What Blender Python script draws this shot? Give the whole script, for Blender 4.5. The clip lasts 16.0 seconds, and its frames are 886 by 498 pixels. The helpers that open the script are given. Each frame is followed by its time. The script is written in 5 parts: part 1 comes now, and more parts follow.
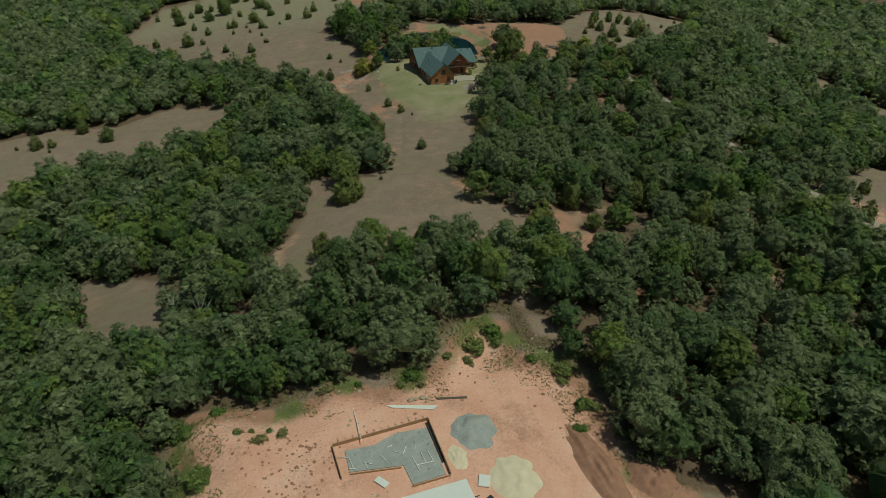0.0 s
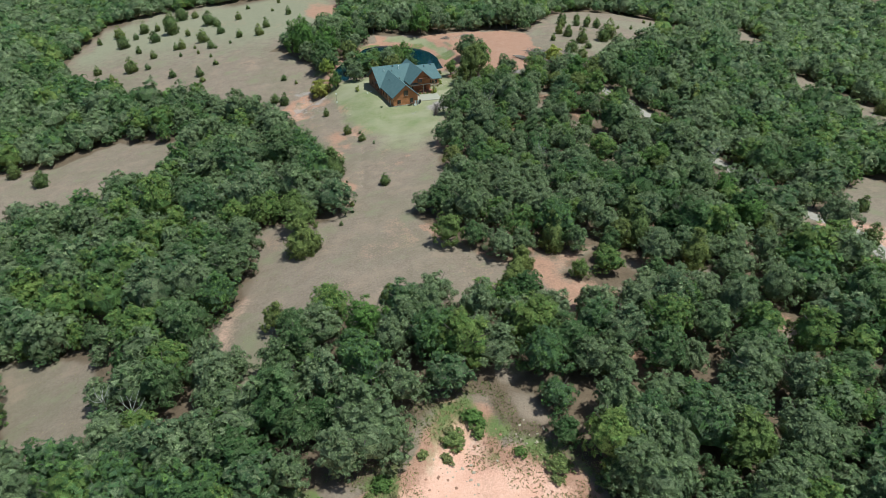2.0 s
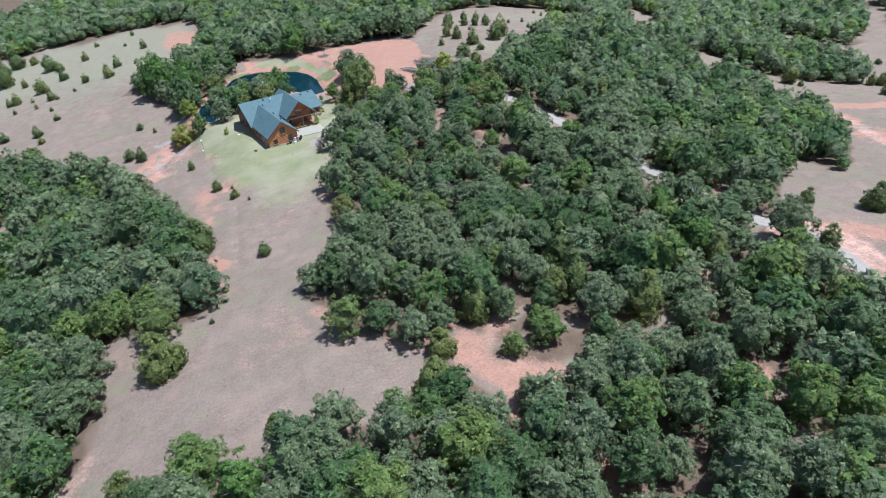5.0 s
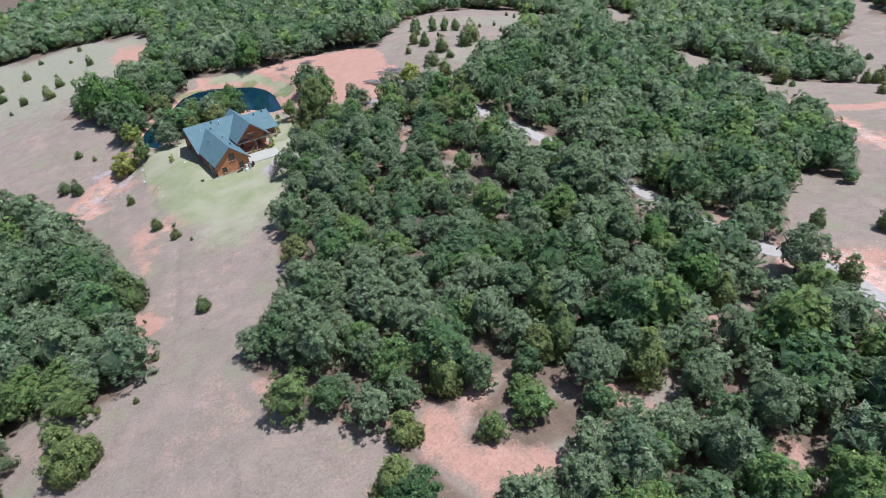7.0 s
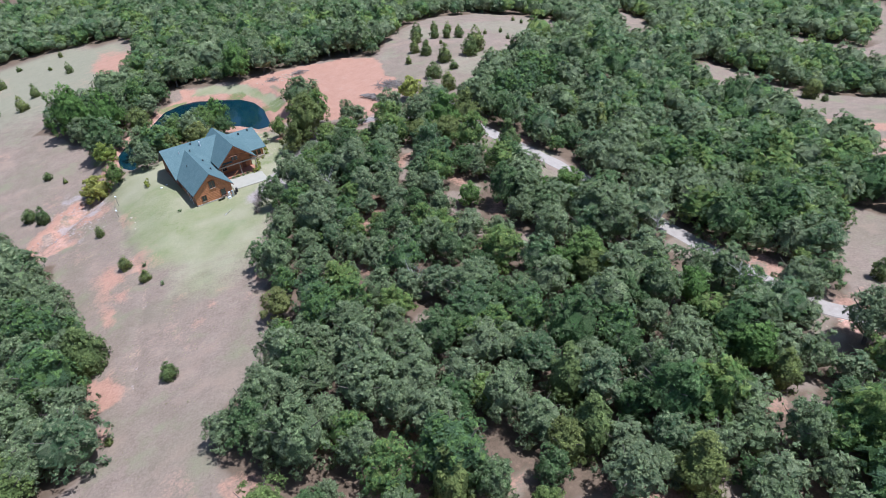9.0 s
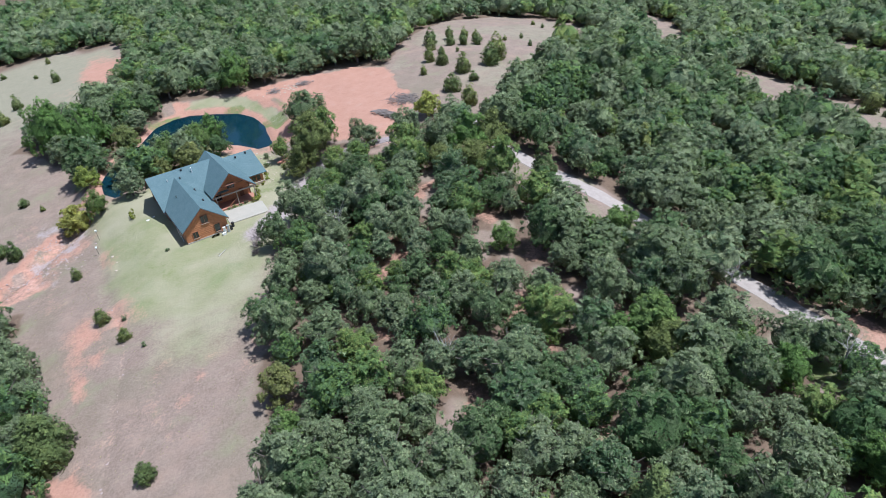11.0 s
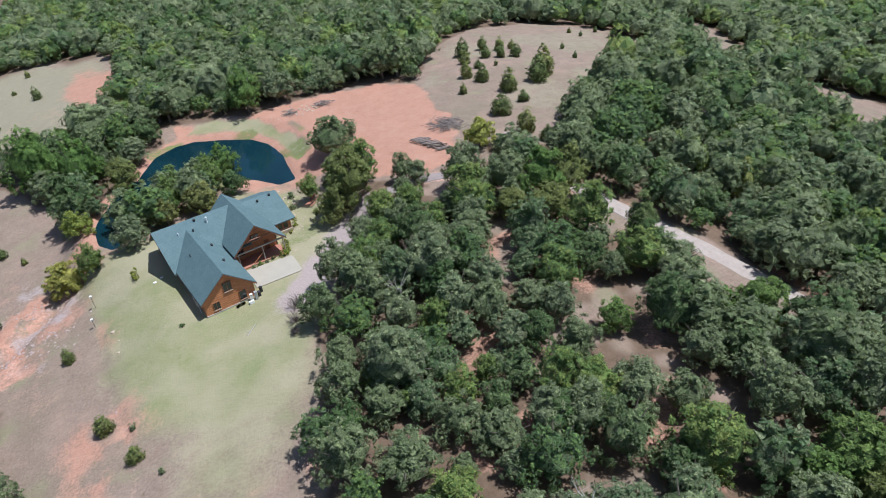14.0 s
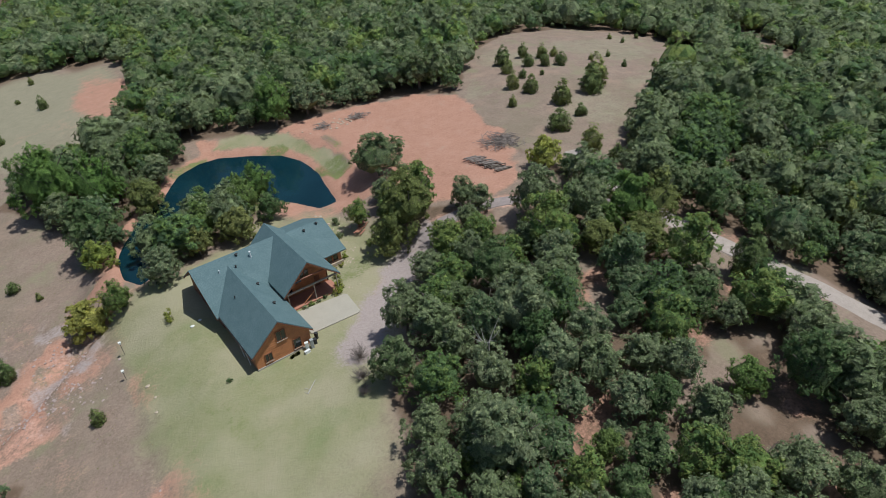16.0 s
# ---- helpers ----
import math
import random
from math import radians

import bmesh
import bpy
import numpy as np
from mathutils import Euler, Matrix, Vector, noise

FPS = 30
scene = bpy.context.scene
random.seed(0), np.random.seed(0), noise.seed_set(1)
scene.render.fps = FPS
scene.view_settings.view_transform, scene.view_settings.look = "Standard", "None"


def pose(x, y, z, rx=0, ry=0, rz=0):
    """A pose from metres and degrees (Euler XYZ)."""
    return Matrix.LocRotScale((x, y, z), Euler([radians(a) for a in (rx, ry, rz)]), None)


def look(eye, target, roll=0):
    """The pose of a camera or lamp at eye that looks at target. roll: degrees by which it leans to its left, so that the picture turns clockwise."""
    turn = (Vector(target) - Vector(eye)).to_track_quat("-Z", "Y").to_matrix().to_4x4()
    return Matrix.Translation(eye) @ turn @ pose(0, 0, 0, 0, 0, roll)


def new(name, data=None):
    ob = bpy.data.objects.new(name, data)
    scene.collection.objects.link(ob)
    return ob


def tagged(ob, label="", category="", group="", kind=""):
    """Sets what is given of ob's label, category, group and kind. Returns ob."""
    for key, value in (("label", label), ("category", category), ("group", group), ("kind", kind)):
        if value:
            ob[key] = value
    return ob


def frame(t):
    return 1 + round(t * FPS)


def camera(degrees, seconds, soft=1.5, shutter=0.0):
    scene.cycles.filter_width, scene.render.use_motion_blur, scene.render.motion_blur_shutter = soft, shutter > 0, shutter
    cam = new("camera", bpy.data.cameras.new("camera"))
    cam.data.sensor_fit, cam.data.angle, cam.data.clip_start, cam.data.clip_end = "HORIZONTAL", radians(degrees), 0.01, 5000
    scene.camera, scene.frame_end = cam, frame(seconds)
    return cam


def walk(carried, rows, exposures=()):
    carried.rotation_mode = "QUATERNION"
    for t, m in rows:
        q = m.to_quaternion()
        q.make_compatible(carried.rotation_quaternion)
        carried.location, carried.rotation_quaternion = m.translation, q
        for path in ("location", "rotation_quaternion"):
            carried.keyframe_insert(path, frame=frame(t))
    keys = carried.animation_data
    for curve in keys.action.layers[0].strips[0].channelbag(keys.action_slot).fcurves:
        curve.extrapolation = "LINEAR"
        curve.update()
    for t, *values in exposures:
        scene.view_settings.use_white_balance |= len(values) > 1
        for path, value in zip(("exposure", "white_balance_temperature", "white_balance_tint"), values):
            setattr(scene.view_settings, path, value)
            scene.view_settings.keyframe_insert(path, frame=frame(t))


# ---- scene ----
cam = camera(70.2, 16.0, soft=0.7)
# seconds, x, y, z of the eye, then heading (to the left of +y), pitch and roll in degrees
ROWS = [
    (0, 0.00, 0.00, 75.00, -21.09, -32.29, 2.73),
    (0.5, 1.77, 4.46, 75.80, -21.11, -32.36, 2.53),
    (1, 3.66, 8.88, 76.57, -21.34, -32.45, 2.24),
    (1.5, 5.95, 13.39, 77.01, -22.42, -32.45, 1.54),
    (2, 8.60, 17.96, 77.21, -23.53, -32.52, 0.76),
    (2.5, 11.32, 22.42, 77.29, -24.55, -32.60, 0.04),
    (3, 14.05, 26.96, 77.27, -25.62, -32.68, -0.65),
    (3.5, 16.77, 31.45, 77.10, -26.80, -32.76, -1.31),
    (4, 19.85, 35.91, 76.53, -28.54, -32.84, -2.20),
    (6.5, 37.73, 53.57, 72.53, -33.17, -32.96, -5.24),
    (7, 40.72, 57.60, 72.28, -33.15, -33.03, -5.23),
    (7.5, 43.78, 61.45, 72.14, -33.04, -33.12, -5.22),
    (8, 46.76, 65.45, 71.89, -32.96, -33.18, -5.21),
    (8.5, 49.26, 69.79, 71.58, -33.08, -33.24, -5.19),
    (9, 51.47, 74.22, 71.29, -33.14, -33.28, -5.14),
    (11.5, 61.73, 100.36, 68.83, -32.82, -33.53, -5.28),
    (12, 62.86, 105.81, 68.57, -32.91, -33.58, -5.27),
    (12.5, 63.51, 111.19, 68.20, -33.03, -33.61, -5.20),
    (13, 63.69, 116.48, 67.78, -33.19, -33.62, -5.11),
    (13.5, 63.51, 121.67, 67.50, -33.53, -33.64, -4.99),
    (14, 63.22, 126.66, 67.25, -34.30, -33.74, -5.13),
    (14.5, 62.74, 131.80, 66.93, -34.86, -33.80, -5.14),
    (15, 62.22, 136.93, 66.37, -34.87, -33.72, -5.01),
    (15.5, 61.66, 141.99, 66.17, -34.91, -33.74, -4.87),
    (16, 61.11, 146.94, 65.83, -35.00, -33.68, -4.79),
]


def eye_pose(x, y, z, heading, pitch, roll):
    h, p = radians(heading), radians(pitch)
    ahead = Vector((-math.sin(h) * math.cos(p), math.cos(h) * math.cos(p), math.sin(p)))
    return look((x, y, z), Vector((x, y, z)) + ahead * 10, roll)


walk(cam, [(t, eye_pose(*row)) for t, *row in ROWS],
     exposures=[(0.0, -1.3, 7000, -17), (0.5, -1.17, 6850, -17), (1.0, -0.84, 6600, -18), (1.5, -0.52, 6200, -17), (2.0, -0.20, 5800, -12), (2.5, 0.0, 5480, -5),
                (3.0, 0.10, 5400, 1), (4.0, 0.20, 5280, 4), (7.0, 0.22, 5300, 7), (12.0, 0.23, 5480, 7), (14.0, 0.06, 5700, 7), (15.5, -0.13, 5900, 6), (16.0, -0.41, 6000, 3)])

# ---- light: a clear noon sky, the sun high in the east ----
SUN = Vector((0.31, -0.23, 1.0)).normalized()
world = bpy.data.worlds.new("world")
scene.world = world
world.use_nodes = True
wn = world.node_tree.nodes
sky = wn.new("ShaderNodeTexSky")
sky.sky_type, sky.sun_disc = "NISHITA", False
sky.sun_elevation = math.asin(SUN.z)
sky.sun_rotation = math.atan2(SUN.x, SUN.y)
sky.altitude, sky.air_density, sky.dust_density = 300.0, 1.0, 1.5
world.node_tree.links.new(sky.outputs[0], wn["Background"].inputs[0])
wn["Background"].inputs[1].default_value = 0.088
sun = new("sun", bpy.data.lights.new("sun", "SUN"))
sun.data.energy, sun.data.angle, sun.data.color = 4.7, radians(0.55), (1.0, 0.96, 0.9)
sun.matrix_world = look(SUN * 400, (0, 0, 0))


# ---- materials ----
def material(name):
    m = bpy.data.materials.new(name)
    m.use_nodes = True
    t = m.node_tree
    return m, t, t.nodes["Principled BSDF"]


def node(t, kind, **inputs):
    n = t.nodes.new(kind)
    for key, value in inputs.items():
        n.inputs[key].default_value = value
    return n


def link(t, a, b):
    t.links.new(a, b)


def ramp(t, fac, stops):
    r = t.nodes.new("ShaderNodeValToRGB")
    while len(r.color_ramp.elements) < len(stops):
        r.color_ramp.elements.new(0.5)
    for e, (p, c) in zip(r.color_ramp.elements, stops):
        e.position, e.color = p, (*c, 1)
    link(t, fac, r.inputs[0])
    return r.outputs[0]


def noise_at(t, scale, detail=4.0, rough=0.6, coords="Object"):
    n = node(t, "ShaderNodeTexNoise", Scale=scale, Detail=detail, Roughness=rough)
    if coords == "World":
        g = t.nodes.new("ShaderNodeNewGeometry")
        link(t, g.outputs["Position"], n.inputs["Vector"])
    else:
        c = t.nodes.new("ShaderNodeTexCoord")
        link(t, c.outputs[coords], n.inputs["Vector"])
    return n.outputs["Fac"]


def mix(t, fac, a, b, blend="MIX"):
    m = t.nodes.new("ShaderNodeMix")
    m.data_type, m.blend_type = "RGBA", blend
    for value, socket in ((fac, m.inputs[0]), (a, m.inputs[6]), (b, m.inputs[7])):
        if isinstance(value, (int, float)):
            socket.default_value = value
        elif isinstance(value, tuple):
            socket.default_value = (*value, 1)
        else:
            link(t, value, socket)
    return m.outputs[2]


def math_node(t, op, a, b=0.0, clamp=False):
    m = t.nodes.new("ShaderNodeMath")
    m.operation, m.use_clamp = op, clamp
    for value, socket in ((a, m.inputs[0]), (b, m.inputs[1])):
        if isinstance(value, (int, float)):
            socket.default_value = value
        else:
            link(t, value, socket)
    return m.outputs[0]


def bump(t, bsdf, height, strength=0.4, distance=0.05):
    b = node(t, "ShaderNodeBump", Strength=strength, Distance=distance)
    link(t, height, b.inputs["Height"])
    link(t, b.outputs[0], bsdf.inputs["Normal"])


def attr(t, name):
    a = t.nodes.new("ShaderNodeAttribute")
    a.attribute_name = name
    return a.outputs["Fac"]


def plain(name, colour, rough=0.7, metal=0.0, scale=6.0, spread=0.25, relief=0.15):
    """A surface of one colour with grain and wear at two scales."""
    m, t, b = material(name)
    fine, wide = noise_at(t, scale * 6, 5), noise_at(t, scale * 0.6, 3)
    lo, hi = tuple(c * (1 - spread) for c in colour), tuple(min(1, c * (1 + spread)) for c in colour)
    c = mix(t, 0.45, ramp(t, fine, [(0.3, lo), (0.7, hi)]), ramp(t, wide, [(0.3, lo), (0.7, hi)]))
    link(t, c, b.inputs["Base Color"])
    b.inputs["Roughness"].default_value, b.inputs["Metallic"].default_value = rough, metal
    bump(t, b, fine, relief, 0.02)
    return m


def leaf_material(name, stops, translucent=0.3, rough=0.65):
    m, t, b = material(name)
    info = t.nodes.new("ShaderNodeObjectInfo")
    tree = math_node(t, "FRACT", math_node(t, "ADD", attr(t, "tint"), info.outputs["Random"]))
    geo = t.nodes.new("ShaderNodeNewGeometry")
    leaf = math_node(t, "MULTIPLY", math_node(t, "SUBTRACT", geo.outputs["Random Per Island"], 0.5), 0.22)
    shade = math_node(t, "FRACT", math_node(t, "MULTIPLY", geo.outputs["Random Per Island"], 37.0))
    c = ramp(t, math_node(t, "ADD", tree, leaf, True), stops)
    fine, clump = noise_at(t, 5.5, 3, 0.7, "World"), noise_at(t, 0.8, 3, 0.6, "World")
    c = mix(t, 1.0, c, ramp(t, shade, [(0.0, (0.62, 0.64, 0.62)), (0.6, (1.0, 1.0, 1.0)), (1.0, (1.5, 1.46, 1.4))]), "MULTIPLY")
    c = mix(t, 1.0, c, ramp(t, fine, [(0.3, (0.50, 0.50, 0.50)), (0.5, (1.0, 1.0, 1.0)), (0.7, (1.65, 1.6, 1.5))]), "MULTIPLY")
    c = mix(t, 1.0, c, ramp(t, clump, [(0.3, (0.82, 0.84, 0.82)), (0.7, (1.18, 1.15, 1.12))]), "MULTIPLY")
    link(t, c, b.inputs["Base Color"])
    # leaves lie along the rounded skin of their branch
    lean = t.nodes.new("ShaderNodeAttribute")
    lean.attribute_name = "lean"
    to_world = t.nodes.new("ShaderNodeVectorTransform")
    to_world.vector_type, to_world.convert_from, to_world.convert_to = "NORMAL", "OBJECT", "WORLD"
    link(t, lean.outputs["Vector"], to_world.inputs[0])
    own = t.nodes.new("ShaderNodeVectorMath")
    own.operation = "SCALE"
    own.inputs["Scale"].default_value = 0.8
    link(t, geo.outputs["Normal"], own.inputs[0])
    both = t.nodes.new("ShaderNodeVectorMath")
    both.operation = "ADD"
    link(t, to_world.outputs[0], both.inputs[0])
    link(t, own.outputs[0], both.inputs[1])
    unit = t.nodes.new("ShaderNodeVectorMath")
    unit.operation = "NORMALIZE"
    link(t, both.outputs[0], unit.inputs[0])
    bumped = node(t, "ShaderNodeBump", Strength=0.9, Distance=0.25)
    link(t, fine, bumped.inputs["Height"])
    link(t, unit.outputs[0], bumped.inputs["Normal"])
    link(t, bumped.outputs[0], b.inputs["Normal"])
    b.inputs["Roughness"].default_value = rough
    b.inputs["Specular IOR Level"].default_value = 0.25
    # gaps between the leaves of a spray
    gap = noise_at(t, 5.5, 2, 0.6, "World")
    hole = node(t, "ShaderNodeMapRange", **{"From Min": 0.445, "From Max": 0.46})
    link(t, gap, hole.inputs["Value"])
    clear = t.nodes.new("ShaderNodeBsdfTransparent")
    tr = t.nodes.new("ShaderNodeBsdfTranslucent")
    link(t, mix(t, 1.0, c, (1.0, 1.0, 0.55), "MULTIPLY"), tr.inputs[0])
    mixer = node(t, "ShaderNodeMixShader", Fac=translucent)
    link(t, b.outputs[0], mixer.inputs[1])
    link(t, tr.outputs[0], mixer.inputs[2])
    cut = t.nodes.new("ShaderNodeMixShader")
    link(t, hole.outputs[0], cut.inputs[0])
    link(t, clear.outputs[0], cut.inputs[1])
    link(t, mixer.outputs[0], cut.inputs[2])
    link(t, cut.outputs[0], t.nodes["Material Output"].inputs[0])
    return m


OAK_LEAF = leaf_material("oak_leaf", [
    (0.0, (0.074, 0.131, 0.046)), (0.15, (0.143, 0.190, 0.089)), (0.3, (0.209, 0.243, 0.144)), (0.45, (0.148, 0.198, 0.093)), (0.6, (0.234, 0.266, 0.157)),
    (0.75, (0.089, 0.144, 0.074)), (0.9, (0.135, 0.215, 0.064)), (1.0, (0.197, 0.246, 0.075))], 0.22)
CEDAR_LEAF = leaf_material("cedar_leaf", [
    (0.0, (0.101, 0.145, 0.053)), (0.5, (0.145, 0.180, 0.062)), (1.0, (0.198, 0.220, 0.069))], 0.15)
YELLOW_LEAF = leaf_material("yellow_green_leaf", [
    (0.0, (0.27, 0.33, 0.085)), (0.5, (0.34, 0.37, 0.10)), (1.0, (0.40, 0.38, 0.12))], 0.4)
BRIGHT_LEAF = leaf_material("light_green_leaf", [
    (0.0, (0.119, 0.207, 0.053)), (0.5, (0.145, 0.224, 0.066)), (1.0, (0.176, 0.220, 0.075))], 0.25)
OLIVE_LEAF = leaf_material("olive_leaf", [
    (0.0, (0.149, 0.183, 0.060)), (0.5, (0.191, 0.217, 0.076)), (1.0, (0.230, 0.234, 0.089))], 0.25)
WEED_LEAF = leaf_material("weed_leaf", [(0.0, (0.16, 0.22, 0.07)), (0.5, (0.24, 0.27, 0.11)), (1.0, (0.30, 0.27, 0.15))], 0.3)
BARK = plain("bark", (0.14, 0.115, 0.095), 0.9, 0, 3.0, 0.4, 0.5)
GREY_LOG = plain("weathered_log", (0.25, 0.205, 0.185), 0.85, 0, 4.0, 0.35, 0.4)
DEAD_WOOD = plain("dead_wood", (0.42, 0.39, 0.36), 0.85, 0, 4.0, 0.3, 0.4)


def ground_material():
    m, t, b = material("ground")
    fine, mid, wide = noise_at(t, 2.2, 6, 0.7, "World"), noise_at(t, 0.35, 5, 0.65, "World"), noise_at(t, 0.05, 4, 0.6, "World")

    def zone(name, wobble=0.5):
        v = math_node(t, "ADD", attr(t, name), math_node(t, "MULTIPLY", math_node(t, "SUBTRACT", mid, 0.5), wobble))
        v = math_node(t, "ADD", v, math_node(t, "MULTIPLY", math_node(t, "SUBTRACT", fine, 0.5), wobble))
        r = node(t, "ShaderNodeMapRange", **{"From Min": 0.18, "From Max": 0.82})
        r.interpolation_type = "SMOOTHSTEP"
        link(t, v, r.inputs["Value"])
        return r.outputs[0]

    grass = mix(t, 0.5, ramp(t, mid, [(0.3, (0.240, 0.172, 0.136)), (0.5, (0.305, 0.222, 0.180)), (0.72, (0.370, 0.278, 0.226))]),
                ramp(t, fine, [(0.28, (0.150, 0.120, 0.085)), (0.5, (0.272, 0.200, 0.158)), (0.74, (0.400, 0.302, 0.248))]))
    grass = mix(t, ramp(t, wide, [(0.45, (0, 0, 0)), (0.7, (0.5, 0.5, 0.5))]), grass, (0.215, 0.185, 0.125))
    patch = noise_at(t, 0.13, 4, 0.6, "World")
    grass = mix(t, ramp(t, patch, [(0.30, (0.7, 0.7, 0.7)), (0.46, (0, 0, 0))]), grass, (0.27, 0.25, 0.155))
    grass = mix(t, ramp(t, patch, [(0.54, (0, 0, 0)), (0.72, (0.6, 0.6, 0.6))]), grass, (0.38, 0.265, 0.205))
    tan = noise_at(t, 0.075, 3, 0.55, "World")
    lawn = mix(t, 0.22, mix(t, 0.5, ramp(t, mid, [(0.3, (0.228, 0.232, 0.112)), (0.55, (0.290, 0.274, 0.148)), (0.75, (0.36, 0.31, 0.195))]),
               ramp(t, patch, [(0.32, (0.200, 0.240, 0.104)), (0.44, (0.272, 0.264, 0.140)), (0.56, (0.325, 0.300, 0.182)), (0.7, (0.42, 0.345, 0.24))])),
               ramp(t, fine, [(0.3, (0.19, 0.21, 0.10)), (0.7, (0.385, 0.365, 0.23))]))
    lawn = mix(t, ramp(t, tan, [(0.42, (0, 0, 0)), (0.66, (0.75, 0.75, 0.75))]), lawn, (0.395, 0.345, 0.240))
    clay = mix(t, 0.5, ramp(t, mid, [(0.3, (0.40, 0.205, 0.140)), (0.55, (0.47, 0.255, 0.185)), (0.75, (0.52, 0.325, 0.255))]),
               ramp(t, fine, [(0.3, (0.36, 0.18, 0.125)), (0.7, (0.55, 0.325, 0.245))]))
    litter = mix(t, 0.5, ramp(t, mid, [(0.3, (0.115, 0.075, 0.05)), (0.7, (0.25, 0.165, 0.12))]),
                 ramp(t, fine, [(0.3, (0.10, 0.08, 0.055)), (0.7, (0.22, 0.15, 0.11))]))
    pale = mix(t, 0.5, ramp(t, fine, [(0.3, (0.70, 0.365, 0.280)), (0.7, (0.88, 0.535, 0.430))]), ramp(t, patch, [(0.35, (0.70, 0.345, 0.255)), (0.55, (0.86, 0.49, 0.380)), (0.7, (0.88, 0.60, 0.50))]))
    stony = ramp(t, fine, [(0.3, (0.355, 0.285, 0.272)), (0.5, (0.39, 0.318, 0.30)), (0.72, (0.44, 0.365, 0.34))])
    weed = ramp(t, mid, [(0.3, (0.10, 0.14, 0.045)), (0.7, (0.21, 0.23, 0.09))])
    c = grass
    hay = mix(t, 0.5, ramp(t, mid, [(0.3, (0.262, 0.235, 0.160)), (0.7, (0.345, 0.300, 0.215))]), ramp(t, fine, [(0.3, (0.22, 0.20, 0.13)), (0.7, (0.385, 0.335, 0.25))]))
    for name, colour, wobble in (("hay", hay, 0.7), ("lawn", lawn, 0.5), ("litter", litter, 0.9), ("clay", clay, 1.1), ("weed", weed, 1.3), ("pale", pale, 0.6), ("gravel", stony, 1.1)):
        c = mix(t, zone(name, wobble), c, colour)
    link(t, c, b.inputs["Base Color"])
    b.inputs["Roughness"].default_value = 0.95
    b.inputs["Specular IOR Level"].default_value = 0.15
    bump(t, b, math_node(t, "ADD", fine, mid), 0.55, 0.3)
    return m


GROUND = ground_material()
GRAVEL = plain("gravel", (0.40, 0.335, 0.30), 0.95, 0, 1.5, 0.22, 0.6)
DRIVE_GRAVEL = plain("drive_gravel", (0.30, 0.245, 0.235), 0.95, 0, 1.5, 0.25, 0.6)
CONCRETE = plain("concrete", (0.42, 0.375, 0.315), 0.85, 0, 0.8, 0.12, 0.2)
GREY_SLAB = plain("fresh_concrete", (0.36, 0.37, 0.37), 0.8, 0, 0.7, 0.25, 0.2)
TIMBER = plain("timber", (0.42, 0.27, 0.16), 0.75, 0, 3.0, 0.25, 0.3)
WHITE_PIPE = plain("white_plastic", (0.80, 0.80, 0.78), 0.45, 0, 2.0, 0.06, 0.05)
WHITE_METAL = plain("white_sheet_metal", (0.78, 0.78, 0.78), 0.4, 0.0, 1.0, 0.06, 0.05)
DARK = plain("dark_rubber", (0.03, 0.03, 0.032), 0.7, 0, 3.0, 0.3, 0.1)
STONE = plain("sandstone", (0.45, 0.36, 0.28), 0.9, 0, 2.0, 0.3, 0.5)
LOG_RED = plain("stained_log", (0.46, 0.19, 0.085), 0.55, 0, 2.0, 0.3, 0.35)
# dark stain of trim and door; also the west gable wall's shade, as colour
LOG_DARK = plain("dark_trim_and_shaded_log", (0.22, 0.085, 0.045), 0.6, 0, 2.0, 0.3, 0.35)
DECK = plain("porch_deck", (0.42, 0.19, 0.13), 0.75, 0, 2.0, 0.2, 0.2)
POST = plain("peeled_log", (0.42, 0.36, 0.29), 0.7, 0, 3.0, 0.2, 0.3)
WHITE_PAINT = plain("white_paint", (0.75, 0.74, 0.70), 0.5, 0, 2.0, 0.08, 0.05)


def shingle_material():
    m, t, b = material("green_shingle")
    fine, wide = noise_at(t, 5.0, 5), noise_at(t, 0.5, 3)
    c = mix(t, 0.5, ramp(t, fine, [(0.3, (0.055, 0.100, 0.112)), (0.5, (0.105, 0.168, 0.182)), (0.72, (0.20, 0.265, 0.28))]),
            ramp(t, wide, [(0.35, (0.085, 0.142, 0.155)), (0.65, (0.122, 0.185, 0.200))]))
    link(t, c, b.inputs["Base Color"])
    b.inputs["Roughness"].default_value = 0.8
    bump(t, b, fine, 0.35, 0.03)
    return m


SHINGLE = shingle_material()


def glass_material():
    m, t, b = material("window_glass")
    b.inputs["Base Color"].default_value = (0.02, 0.025, 0.03, 1)
    b.inputs["Roughness"].default_value = 0.06
    b.inputs["Specular IOR Level"].default_value = 0.8
    return m


GLASS = glass_material()


def water_material():
    m, t, b = material("pond_water")
    ripple = noise_at(t, 1.6, 4, 0.6, "World")
    murk = noise_at(t, 0.08, 3, 0.5, "World")
    link(t, ramp(t, murk, [(0.3, (0.004, 0.020, 0.030)), (0.7, (0.008, 0.034, 0.048))]), b.inputs["Base Color"])
    b.inputs["Roughness"].default_value = 0.08
    b.inputs["IOR"].default_value = 1.33
    bump(t, b, ripple, 0.12, 0.05)
    return m


WATER = water_material()

# ---- the plan: open ground, woods, road and pond, in metres ----
MEADOW = [(107, 229), (97, 216), (89, 205), (86, 195), (80, 186), (75, 175), (69, 161), (65, 153), (58, 149), (54, 141), (55, 132),
          (57, 125), (62, 118), (66, 110), (55, 104), (48, 106), (40, 107.5), (34, 107), (27, 115.5), (22, 114.5), (19, 110), (13, 106),
          (8, 100), (3, 112), (8, 127), (13, 131), (16, 139), (17.5, 148), (17.5, 158), (23, 160), (29, 153), (36, 150), (41, 153),
